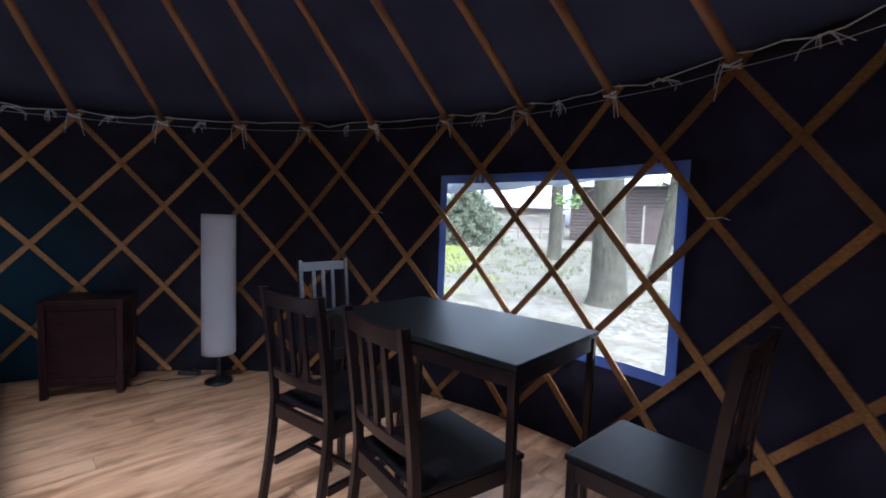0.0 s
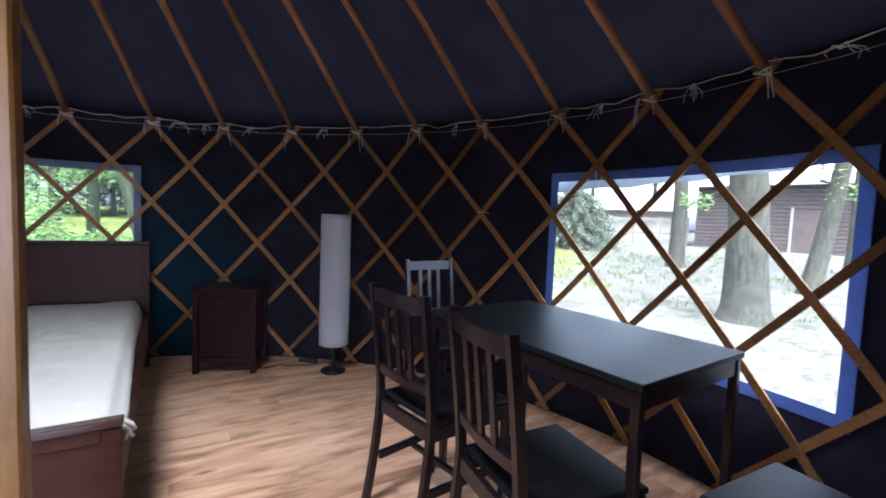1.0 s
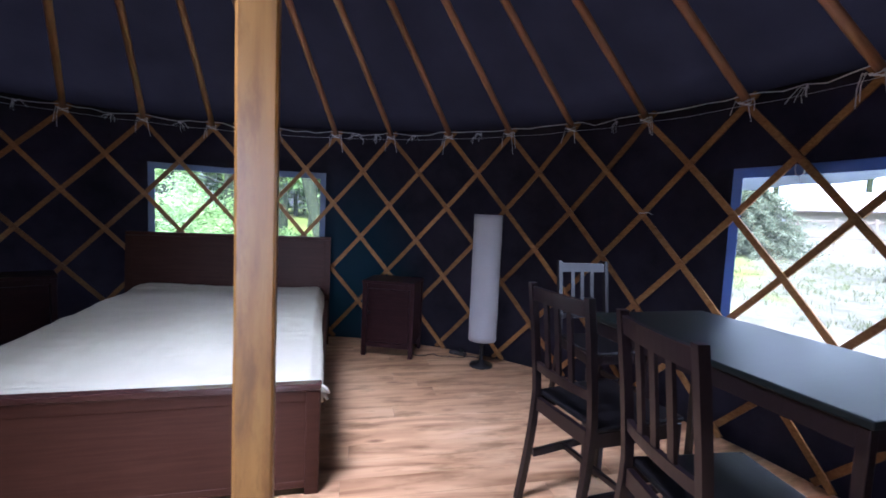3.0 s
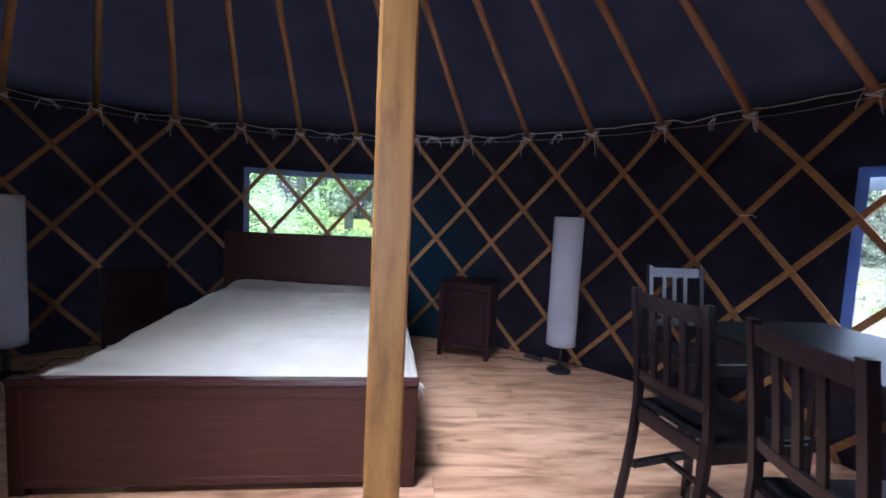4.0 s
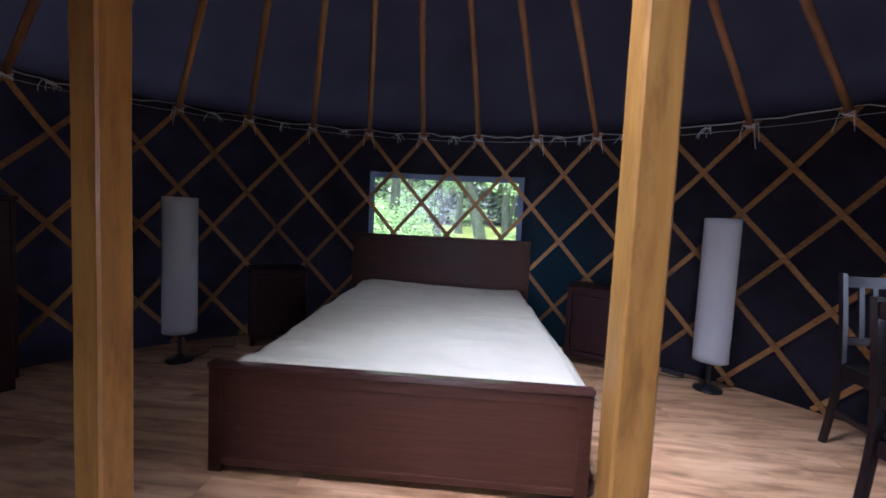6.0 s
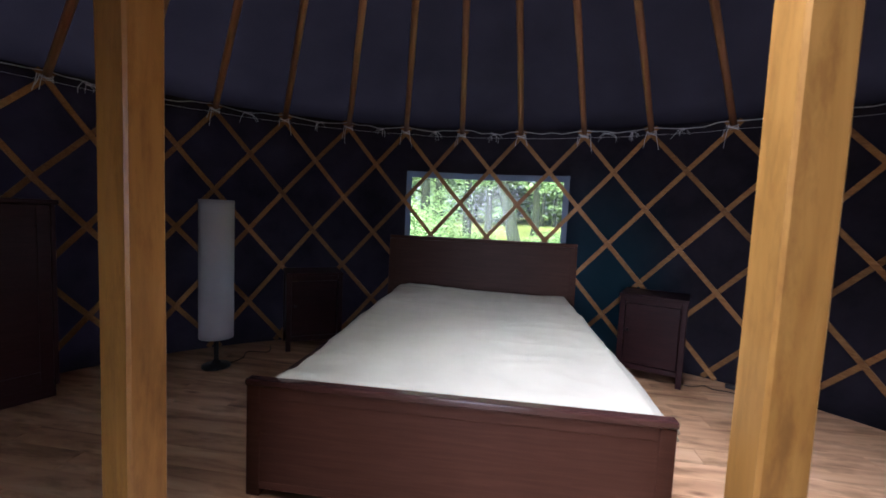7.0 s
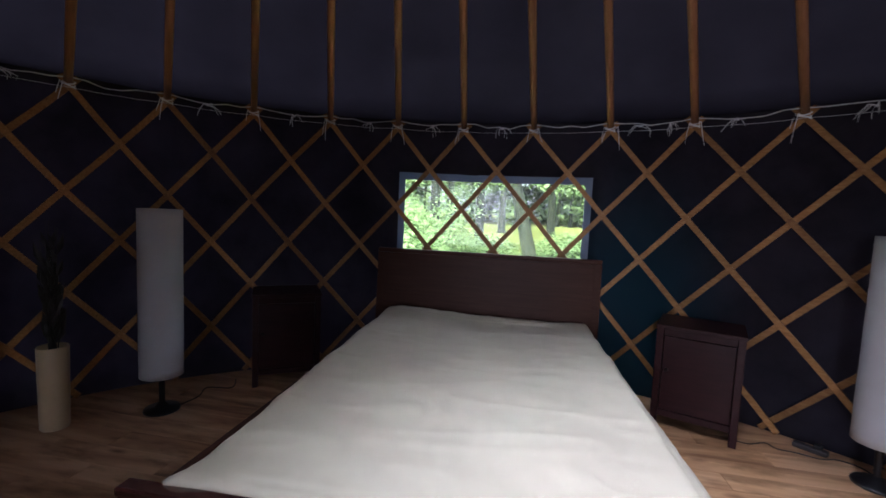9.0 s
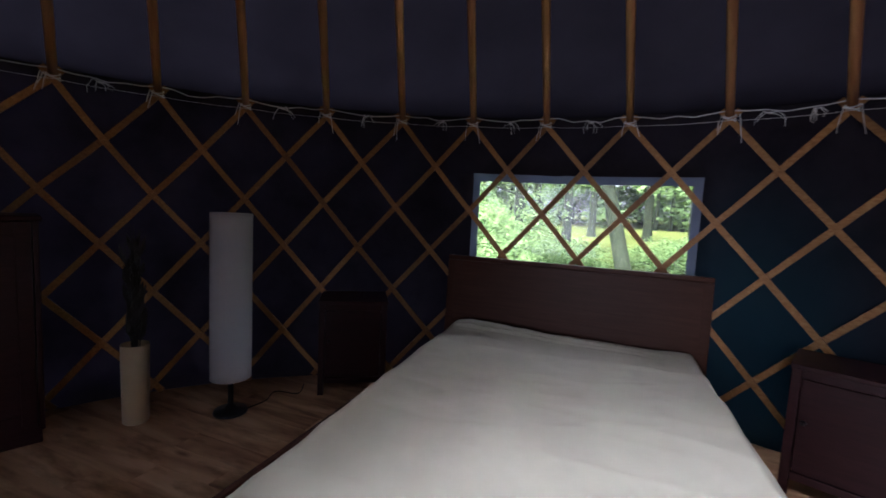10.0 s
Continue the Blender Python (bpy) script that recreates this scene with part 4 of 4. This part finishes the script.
def leaf_material(name, a, b):
    m, nt, bs = material(name)
    g = nt.nodes.new("ShaderNodeNewGeometry")
    col = ramp(nt, g.outputs["Random Per Island"], [(0.0, a), (1.0, b)])
    nt.links.new(col, bs.inputs["Base Color"])
    bs.inputs["Roughness"].default_value = 0.8
    bs.inputs["Specular IOR Level"].default_value = 0.05
    tr = nt.nodes.new("ShaderNodeBsdfTranslucent")
    nt.links.new(col, tr.inputs[0])
    mix = nt.nodes.new("ShaderNodeMixShader")
    mix.inputs[0].default_value = 0.45
    nt.links.new(bs.outputs[0], mix.inputs[1])
    nt.links.new(tr.outputs[0], mix.inputs[2])
    nt.links.new(mix.outputs[0], nt.nodes["Material Output"].inputs[0])
    return m


LEAF = leaf_material("broad_leaves", (0.1, 0.165, 0.046), (0.225, 0.32, 0.105))
NEEDLE = leaf_material("spruce_needles", (0.062, 0.076, 0.042), (0.19, 0.208, 0.135))


def leaves(centres, count, size, rng, flat=0.6):
    """Small leaf blades scattered in clumps round the given (place, radius) pairs."""
    verts, faces = [], []
    for c, r in centres:
        for _ in range(count):
            while True:
                d = Vector((rng.uniform(-1, 1), rng.uniform(-1, 1), rng.uniform(-1, 1)))
                if d.length < 1:
                    break
            p = Vector(c) + Vector((d.x * r, d.y * r, d.z * r * flat))
            a, t = rng.random() * 6.28, rng.uniform(-0.7, 0.5)
            u = Vector((math.cos(a) * math.cos(t), math.sin(a) * math.cos(t), math.sin(t)))
            v = u.cross(Vector((rng.uniform(-0.4, 0.4), rng.uniform(-0.4, 0.4), 1))).normalized()
            s = size * rng.uniform(0.6, 1.3)
            b = len(verts)
            verts += [p, p + u * s * 0.5 + v * s * 0.3, p + u * s, p + u * s * 0.5 - v * s * 0.3]
            faces.append((b, b + 1, b + 2, b + 3))
    me = bpy.data.meshes.new("crown")
    me.from_pydata([tuple(v) for v in verts], [], faces)
    return me


def make_tree(x, y, r, h, label, rng, low=2.2, spread=2.2, clumps=26, count=70, size=0.14, lean=0.0, bark=None, extra=()):
    z0 = ground_z(x, y) - 0.05
    t = thing("tree", pose(x, y, z0), label, "tree")
    bm = bmesh.new()
    n, rings = 18, []
    for i in range(19):
        z = h * (i / 18) ** 1.25
        rr = r * (1 - 0.75 * z / h) * (1 + 0.4 * math.exp(-z / 0.16))
        ox, oy = lean * z + 0.06 * r * math.sin(z * 1.1), 0.05 * r * math.cos(z * 0.9)
        rings.append([bm.verts.new((ox + rr * math.cos(6.283185 * j / n) * (1 + 0.09 * noise.noise((j * 0.9, z * 1.2, x))), oy + rr * math.sin(6.283185 * j / n) * (1 + 0.09 * noise.noise((j * 0.9, z * 1.2, y))), z)) for j in range(n)])
    for a, b in zip(rings, rings[1:]):
        for j in range(n):
            bm.faces.new((a[j], a[(j + 1) % n], b[(j + 1) % n], b[j]))
    bark = bark or BARK
    part("trunk", bm, bark, t, smooth=True)
    centres = list(extra)
    for c, _ in extra:
        s = Vector((0, 0, c.z + 0.25))
        part("limb", tube([s, s.lerp(c, 0.5) + Vector((0, 0, 0.06)), c], 0.03, 6, None, 0.008), bark, t)
    for i in range(clumps):
        a = i * 2.4
        z = low + (h - low) * (i + 0.5) / clumps
        k = spread * (0.35 + 0.65 * math.sin(math.pi * min(1, 0.15 + 0.85 * (i + 0.5) / clumps)))
        rad = k * rng.uniform(0.45, 1.0)
        c = Vector((lean * z + rad * math.cos(a), rad * math.sin(a), z + 0.25 * rad - 0.3))
        centres.append((c, rng.uniform(0.45, 0.95) * spread * 0.36))
        if i % 2 == 0:
            s = Vector((lean * z, 0, z * 0.93))
            part("limb", tube([s, s.lerp(c, 0.5) + Vector((0, 0, 0.08)), c], 0.05 * r / 0.28, 6, None, 0.012), bark, t)
    me = leaves(centres, count, size, rng)
    me.materials.append(LEAF)
    o = new("crown", me)
    o.parent = t
    return t


def polar(az, d):
    return (d * math.cos(radians(az)), d * math.sin(radians(az)))


RNG = random.Random(21)
# trees seen through the window behind the table
for az, d, r, lean in ((68.5, 8.0, 0.30, -0.055), (75.4, 15.5, 0.25, 0.0), (63.3, 12.0, 0.19, 0.14), (60.2, 17.0, 0.2, 0.0)):
    make_tree(*polar(az, d), r, 9.5, "tall woodland tree with a bare grey-brown trunk", RNG, 5.2, 2.4, 22, 150, 0.09, lean, None, {8.0: [(Vector((-0.75, 0.1, 1.85)), 0.24)], 12.0: [(Vector((0.5, -0.1, 2.2)), 0.42), (Vector((0.1, 0.1, 2.6)), 0.4)]}.get(d, []))
# wood seen through the window above the headboard
for az, d, r, h, low in ((137.5, 9.36, 0.15, 8, 2.1), (129.8, 16, 0.2, 9, 1.9), (143, 17, 0.18, 9, 3.2), (127, 22, 0.22, 10, 2.0), (149, 14, 0.17, 8, 1.4), (133.5, 24, 0.22, 10, 3.0), (139.5, 25, 0.2, 10, 3.3),
                         (155, 18, 0.2, 9, 1.8), (122, 19, 0.2, 9, 2.4), (116, 26, 0.2, 10, 2.0), (146, 27, 0.25, 10, 2.2), (108, 22, 0.2, 9, 2.2), (100, 30, 0.2, 10, 4.5), (92, 38, 0.25, 12, 6.0), (85, 44, 0.25, 13, 7.0), (78, 46, 0.25, 13, 7.0), (160, 26, 0.25, 10, 1.4)):
    make_tree(*polar(az, d), r, h, "slim woodland tree with fresh green leaves", RNG, low, 2.4, 26, 260, 0.12, -0.35 if d == 9.36 else 0.0, MOSSY)


def make_shrub(x, y, rad, h, label, rng, mat, count=900, size=0.12, name="shrub"):
    t = thing(name, pose(x, y, ground_z(x, y) - 0.02), label, "shrub")
    cs = []
    for i in range(16):
        a, q = i * 2.4, math.sqrt((i + 0.5) / 16)
        z = h * (0.14 + 0.72 * (1 - q * 0.75) * rng.uniform(0.25, 1.1))
        cs.append((Vector((rad * q * math.cos(a), rad * q * math.sin(a), z)), rad * 0.4))
        part("stem", tube([(0.05 * math.cos(a), 0.05 * math.sin(a), 0), (rad * q * math.cos(a) * 0.5, rad * q * math.sin(a) * 0.5, z * 0.6), tuple(cs[-1][0])], 0.03, 5, None, 0.008), BARK, t)
    me = leaves(cs, count // 10, size, rng, 0.8)
    me.materials.append(mat)
    o = new("foliage", me)
    o.parent = t


def make_spruce(x, y, rad, h, label, rng):
    """Tiers of drooping boughs from the ground to the tip."""
    t = thing("spruce_bush", pose(x, y, ground_z(x, y) - 0.02), label, "shrub")
    part("trunk", tube([(0, 0, 0), (0.02, 0, h * 0.5), (0, 0.02, h)], 0.07, 8, None, 0.01), BARK, t)
    verts, faces = [], []
    tiers = 18
    for q in range(tiers):
        z = h * (0.04 + 0.93 * q / tiers)
        reach = rad * (1 - (q / tiers) ** 2) ** 0.6 + 0.1
        for i in range(13 - q // 3):
            a = i * 6.2832 / (13 - q // 3) + q * 0.7 + rng.uniform(-0.2, 0.2)
            ln = reach * rng.uniform(0.7, 1.15)
            out, side = Vector((math.cos(a), math.sin(a), 0)), Vector((-math.sin(a), math.cos(a), 0))
            for s in range(130):
                u = (s + rng.random()) / 130
                p = out * ln * u + Vector((0, 0, z + 0.22 * ln * u - 0.38 * ln * u * u))
                w = side * rng.choice((-1, 1)) * rng.uniform(0.1, 0.34) * (1 - 0.55 * u)
                e = p + w + out * 0.14 * rng.random() - Vector((0, 0, rng.uniform(-0.16, 0.16)))
                c = (e - p).cross(Vector((rng.uniform(-1, 1), rng.uniform(-1, 1), 1))).normalized() * 0.024
                b = len(verts)
                verts += [p, p.lerp(e, 0.45) + c, e, p.lerp(e, 0.45) - c]
                faces.append((b, b + 1, b + 2, b + 3))
    me = bpy.data.meshes.new("foliage")
    me.from_pydata([tuple(v) for v in verts], [], faces)
    me.materials.append(NEEDLE)
    o = new("foliage", me)
    o.parent = t


for az, d, rad, h in ((87.0, 21, 2.3, 2.75), (93.5, 23, 2.4, 3.4), (98.5, 21, 1.8, 3.0)):
    make_spruce(*polar(az, d), rad, h, "large grey-green spruce bush at the edge of the clearing", RNG)
for az, d, rad, h in ((158, 7.5, 1.2, 2.4), (163, 8, 1.2, 2.2), (151, 11, 1.3, 2.2), (131, 14, 1.4, 0.8), (144.5, 13, 1.4, 0.7), (126, 14, 1.4, 0.9), (121, 20, 1.4, 1.2), (152, 19, 1.6, 1.6)):
    make_shrub(*polar(az, d), rad, h, "leafy bright green undergrowth shrub", RNG, LEAF, 7000, 0.085)


# distant wood closing the view
def make_far_wood():
    rng = random.Random(3)
    cs = []
    for i in range(2600):
        # azimuths 22 to 62 are out of view, added to keep skylight off the floor
        az = 22 + 148 * i / 2600 + rng.uniform(-0.5, 0.5)
        behind_house = az < 99
        d = rng.uniform(48, 60) if behind_house else rng.uniform(34, 52)
        z = rng.uniform(7.0, 13) if behind_house else rng.uniform(4.2, 12) if rng.random() < 0.5 else rng.uniform(2.0, 8)
        if not behind_house and rng.random() < 0.05:
            z = rng.uniform(0.4, 1.6)
        cs.append((Vector((*polar(az, d), z + 0.6)), rng.uniform(1.2, 2.4)))
    me = leaves(cs, 150, 0.5, rng, 0.8)
    me.materials.append(LEAF)
    tagged(new("distant_wood", me), "bright green leaves of the distant wood", "woodland", kind="stuff")
    # bare stems under the far crowns
    bm = bmesh.new()
    for i in range(46):
        x, y = polar(100 + 68 * i / 46 + rng.uniform(-0.6, 0.6), rng.uniform(32, 48))
        z, r = ground_z(x, y) - 0.1, rng.uniform(0.1, 0.24)
        lean = rng.uniform(-0.25, 0.25)
        tube([(x, y, z), (x + lean * 0.4, y, z + 2), (x + lean, y, z + 5.5)], r, 7, bm, r * 0.6)
    tagged(part("distant_stems", bm, MOSSY), "slim bare stems of the distant wood", "woodland", kind="stuff")


make_far_wood()


def make_grass():
    """Tufts of grass in loose patches of the clearing."""
    rng = random.Random(17)
    verts, faces = [], []
    for az, d, spread_, count in ((80, 13, 1.6, 90), (86, 11, 1.4, 80), (92, 14, 2.0, 120), (77, 17, 2.0, 110), (72, 12, 1.0, 50), (66, 14, 1.5, 60), (84, 17.5, 2.4, 150), (63, 9, 0.9, 30), (78, 9, 0.7, 26), (70, 20, 2.5, 110),
                                  (130, 9, 2.0, 150), (138, 11, 2.2, 150), (145, 9, 2.0, 150)):
        cx, cy = polar(az, d)
        for _ in range(count):
            x, y = cx + rng.gauss(0, spread_ * 0.6), cy + rng.gauss(0, spread_ * 0.6)
            z = ground_z(x, y) - 0.01
            for _b in range(9):
                a, ln = rng.random() * 6.28, rng.uniform(0.06, 0.17)
                p = Vector((x + rng.gauss(0, 0.05), y + rng.gauss(0, 0.05), z))
                out = Vector((math.cos(a), math.sin(a), 0))
                w = Vector((-out.y, out.x, 0)) * 0.006
                b = len(verts)
                verts += [p - w, p + w, p + out * ln * 0.5 + Vector((0, 0, ln))]
                faces.append((b, b + 1, b + 2))
    me = bpy.data.meshes.new("grass_tufts")
    me.from_pydata([tuple(v) for v in verts], [], faces)
    me.materials.append(leaf_material("grass_blades", (0.09, 0.105, 0.042), (0.14, 0.152, 0.07)))
    tagged(new("grass_tufts", me), "yellow-green grass tufts growing in patches on the clearing", "grass", kind="stuff")


make_grass()


# ---- log cabin and fence ----
CABIN_WOOD = wood("cabin_boards", (0.034, 0.0215, 0.013), (0.056, 0.036, 0.0225), (0.084, 0.056, 0.036), 0.7, (1, 12, 12), 0.25, 0.2)
ROOFING = plain("pale_roof_sheet", (0.3, 0.29, 0.27), 0.5, 0, 0.08, 3)
PALE_PAINT = plain("pale_paint", (0.2, 0.18, 0.135), 0.6)


def make_cabin():
    x, y = polar(73.6, 27)
    x2, y2 = polar(59.0, 26)
    turn = math.degrees(math.atan2(y2 - y, x2 - x))
    ln = math.hypot(x2 - x, y2 - y)
    z0 = min(ground_z(x, y), ground_z(x2, y2)) - 0.05
    t = thing("log_cabin", pose(x, y, z0, 0, 0, turn), "brown timber cabin with horizontal boards and a pale roof", "cabin")
    part("wall", boxed((0, 0.06, 0), (ln, 5, 3.3), 0), BLACKBROWN, t)
    for i in range(17):
        part("board", boxed((-0.03, 0.012, 0.05 + i * 0.19), (ln + 0.03, 0.0595, 0.05 + i * 0.19 + 0.145), 0.018), CABIN_WOOD, t)
    bm = bmesh.new()
    for q, (ya, za, yb, zb) in enumerate(((-0.7, 3.22, 2.5, 4.5), (5.7, 3.22, 2.5, 4.5))):
        v = [bm.verts.new((xx, yy, zz + dz)) for xx in (-0.5, ln + 0.5) for yy, zz in ((ya, za), (yb, zb)) for dz in (0, 0.1)]
        for f in ((0, 1, 3, 2), (4, 6, 7, 5), (0, 4, 5, 1), (2, 3, 7, 6), (1, 5, 7, 3), (0, 2, 6, 4)):
            bm.faces.new([v[i] for i in f])
    part("roof", bm, ROOFING, t, "pale sheet roof")
    fx = ln * 0.60
    door = part("door", boxed((fx, -0.03, 0.06), (fx + 1.0, 0.01, 2.1), 0.01), CABIN_WOOD, t)
    for a in (fx - 0.1, fx + 1.0):
        part("door_frame", boxed((a, -0.05, 0.06), (a + 0.1, 0.011, 2.2), 0.008), PALE_PAINT, door)


make_cabin()


def make_fence():
    x, y = polar(83.0, 27.5)
    x2, y2 = polar(74.4, 27.5)
    turn = math.degrees(math.atan2(y2 - y, x2 - x))
    ln = math.hypot(x2 - x, y2 - y)
    t = thing("post_and_rail_fence", pose(x, y, ground_z(x, y), 0, 0, turn), "low weathered wooden post and rail fence", "fence")
    pale = plain("weathered_fence_wood", (0.11, 0.09, 0.06), 0.8)
    for i in range(4):
        part("post", boxed((i * ln / 3 - 0.06, -0.06, -0.3), (i * ln / 3 + 0.06, 0.06, 1.55), 0.01), pale, t)
    for z in (0.55, 1.32):
        part("rail", boxed((0, 0.061, z), (ln, 0.1, z + 0.11), 0.008), pale, t)


make_fence()


def make_pale_house():
    x, y = polar(84.0, 36)
    x2, y2 = polar(74.6, 36)
    turn = math.degrees(math.atan2(y2 - y, x2 - x))
    ln = math.hypot(x2 - x, y2 - y)
    t = thing("low_house", pose(x, y, ground_z(x, y) - 0.1, 0, 0, turn), "low pale building with a light roof beyond the fence", "house")
    part("wall", boxed((0, 0.1, 0), (ln, 5, 2.1), 0), PALE_PAINT, t)
    bm = bmesh.new()
    v = [bm.verts.new((xx, yy, zz)) for xx in (-0.5, ln + 0.5) for yy, zz in ((-0.6, 2.05), (-0.6, 2.15), (2.5, 3.4), (5.6, 2.15), (5.6, 2.05))]
    bm.faces.new(v[:5])
    bm.faces.new(v[5:])
    for i in range(5):
        j = (i + 1) % 5
        bm.faces.new((v[i], v[j], v[5 + j], v[5 + i]))
    part("roof", bm, ROOFING, t, "pale sheet roof")
    part("gutter", boxed((-0.5, -0.68, 1.98), (ln + 0.5, -0.6, 2.06), 0.01), CABIN_WOOD, t)


make_pale_house()

# pale valance of the outer roof hanging over the window
vbm = bmesh.new()
n = 30
rows_ = []
for i in range(n + 1):
    k = 8.6 + 3.6 * i / n
    u = i / n
    zb = 1.345 + 0.075 * min(1, u * 1.25) + 0.006 * math.sin(i * 1.1)
    rows_.append([vbm.verts.new(rim(k, z, RCAN + r_)) for z, r_ in ((1.475, 0.03), (1.44, 0.06), (zb, 0.085 + 0.01 * math.sin(i * 0.8)), (zb, 0.091 + 0.01 * math.sin(i * 0.8)), (1.44, 0.066), (1.475, 0.036))])
for a, b in zip(rows_, rows_[1:]):
    for j in range(6):
        vbm.faces.new((a[j], b[j], b[(j + 1) % 6], a[(j + 1) % 6]))
tagged(part("roof_valance", vbm, VALANCE, smooth=True), "pale grey canvas valance hanging outside above the window", "valance", kind="structure")


# ---- floor of oak planks ----
def make_floor():
    bm = bmesh.new()
    n = 96
    cone(bm, R + 0.03, R + 0.03, -0.30, -0.016, n, CX, CY)
    fl = tagged(part("floor", bm, RIMWOOD), "round oak laminate plank floor of the yurt", "floor", kind="structure")
    m, nt, b = material("oak_laminate")
    v = coords(nt, (0.55, 4.0, 1))
    grain = noise_fac(nt, v, 2.6, 3, 0.5, 0.9)
    fine = noise_fac(nt, coords(nt, (4, 60, 1)), 3, 4)
    col = ramp(nt, grain, [(0.28, (0.29, 0.14, 0.062)), (0.42, (0.5, 0.285, 0.145)), (0.55, (0.64, 0.39, 0.21)), (0.72, (0.73, 0.485, 0.285))])
    col = mixed(nt, col, ramp(nt, fine, [(0.3, (0.8, 0.78, 0.75)), (0.6, (1, 1, 1))]), 0.2)
    mottle = noise_fac(nt, coords(nt, (2.2, 7, 1)), 1.6, 4, 0.6)
    col = mixed(nt, col, ramp(nt, mottle, [(0.34, (0.5, 0.45, 0.36)), (0.5, (1, 1, 1))]), 0.85)
    knots = nt.nodes.new("ShaderNodeTexVoronoi")
    knots.inputs["Scale"].default_value = 2.6
    nt.links.new(coords(nt, (1.0, 2.6, 1)), knots.inputs["Vector"])
    col = mixed(nt, col, ramp(nt, knots.outputs["Distance"], [(0.03, (0.32, 0.22, 0.15)), (0.16, (1, 1, 1))]), 0.9)
    info = nt.nodes.new("ShaderNodeObjectInfo")
    col = mixed(nt, col, ramp(nt, info.outputs["Random"], [(0.0, (0.62, 0.55, 0.5)), (0.1, (0.84, 0.8, 0.76)), (0.6, (0.94, 0.92, 0.9)), (1.0, (1.0, 0.99, 0.98))]), 1.0)
    nt.links.new(col, b.inputs["Base Color"])
    b.inputs["Roughness"].default_value = 0.42
    bump(nt, b, fine, 0.08, 0.002)
    circle = [Vector((CX + (R + 0.025) * math.cos(2 * math.pi * i / n), CY + (R + 0.025) * math.sin(2 * math.pi * i / n))) for i in range(n)]
    ca, sa = math.cos(radians(45)), math.sin(radians(45))
    loc = [Vector(((p.x - CX) * ca + (p.y - CY) * sa, -(p.x - CX) * sa + (p.y - CY) * ca)) for p in circle]

    def clip(poly):
        for a, b_ in zip(loc, loc[1:] + loc[:1]):
            out = []
            e = b_ - a
            for p, q in zip(poly, poly[1:] + poly[:1]):
                sp, sq = e.x * (p.y - a.y) - e.y * (p.x - a.x), e.x * (q.y - a.y) - e.y * (q.x - a.x)
                if sp >= 0:
                    out.append(p)
                if sp * sq < 0:
                    out.append(p + (q - p) * (sp / (sp - sq)))
            poly = out
            if len(poly) < 3:
                return []
        return poly
    w, l, gap = 0.135, 1.22, 0.0006
    rng = random.Random(8)
    base = {}
    for r_ in range(-23, 24):
        shift = rng.random() * l
        y0 = r_ * w
        for c_ in range(-4, 4):
            x0 = c_ * l + shift
            rect = [Vector((x0 + gap, y0 + gap)), Vector((x0 + l - gap, y0 + gap)), Vector((x0 + l - gap, y0 + w - gap)), Vector((x0 + gap, y0 + w - gap))]
            poly = clip(rect)
            if not poly:
                continue
            mid = Vector((x0 + l / 2, y0 + w / 2))
            whole = len(poly) == 4 and all((p - q).length < 1e-6 for p, q in zip(poly, rect))
            key = "whole" if whole else None
            if key not in base or key is None:
                bm = bmesh.new()
                cen = sum(poly, Vector((0, 0))) / len(poly)
                top = [bm.verts.new((*(p - mid + (cen - p).normalized() * 0.0012), 0.0)) for p in poly]
                side = [bm.verts.new((*(p - mid), -0.0012)) for p in poly]
                bot = [bm.verts.new((*(p - mid), -0.012)) for p in poly]
                bm.faces.new(top)
                k_ = len(poly)
                for i in range(k_):
                    j = (i + 1) % k_
                    bm.faces.new((side[i], side[j], top[j], top[i]))
                    bm.faces.new((bot[i], bot[j], side[j], side[i]))
                me = bpy.data.meshes.new("plank")
                bm.to_mesh(me)
                bm.free()
                me.materials.append(m)
                if key:
                    base[key] = me
            else:
                me = base[key]
            o = new("plank", me)
            o.parent = fl
            o.matrix_basis = pose(CX, CY, 0, 0, 0, 45) @ pose(mid.x, mid.y, 0)


make_floor()
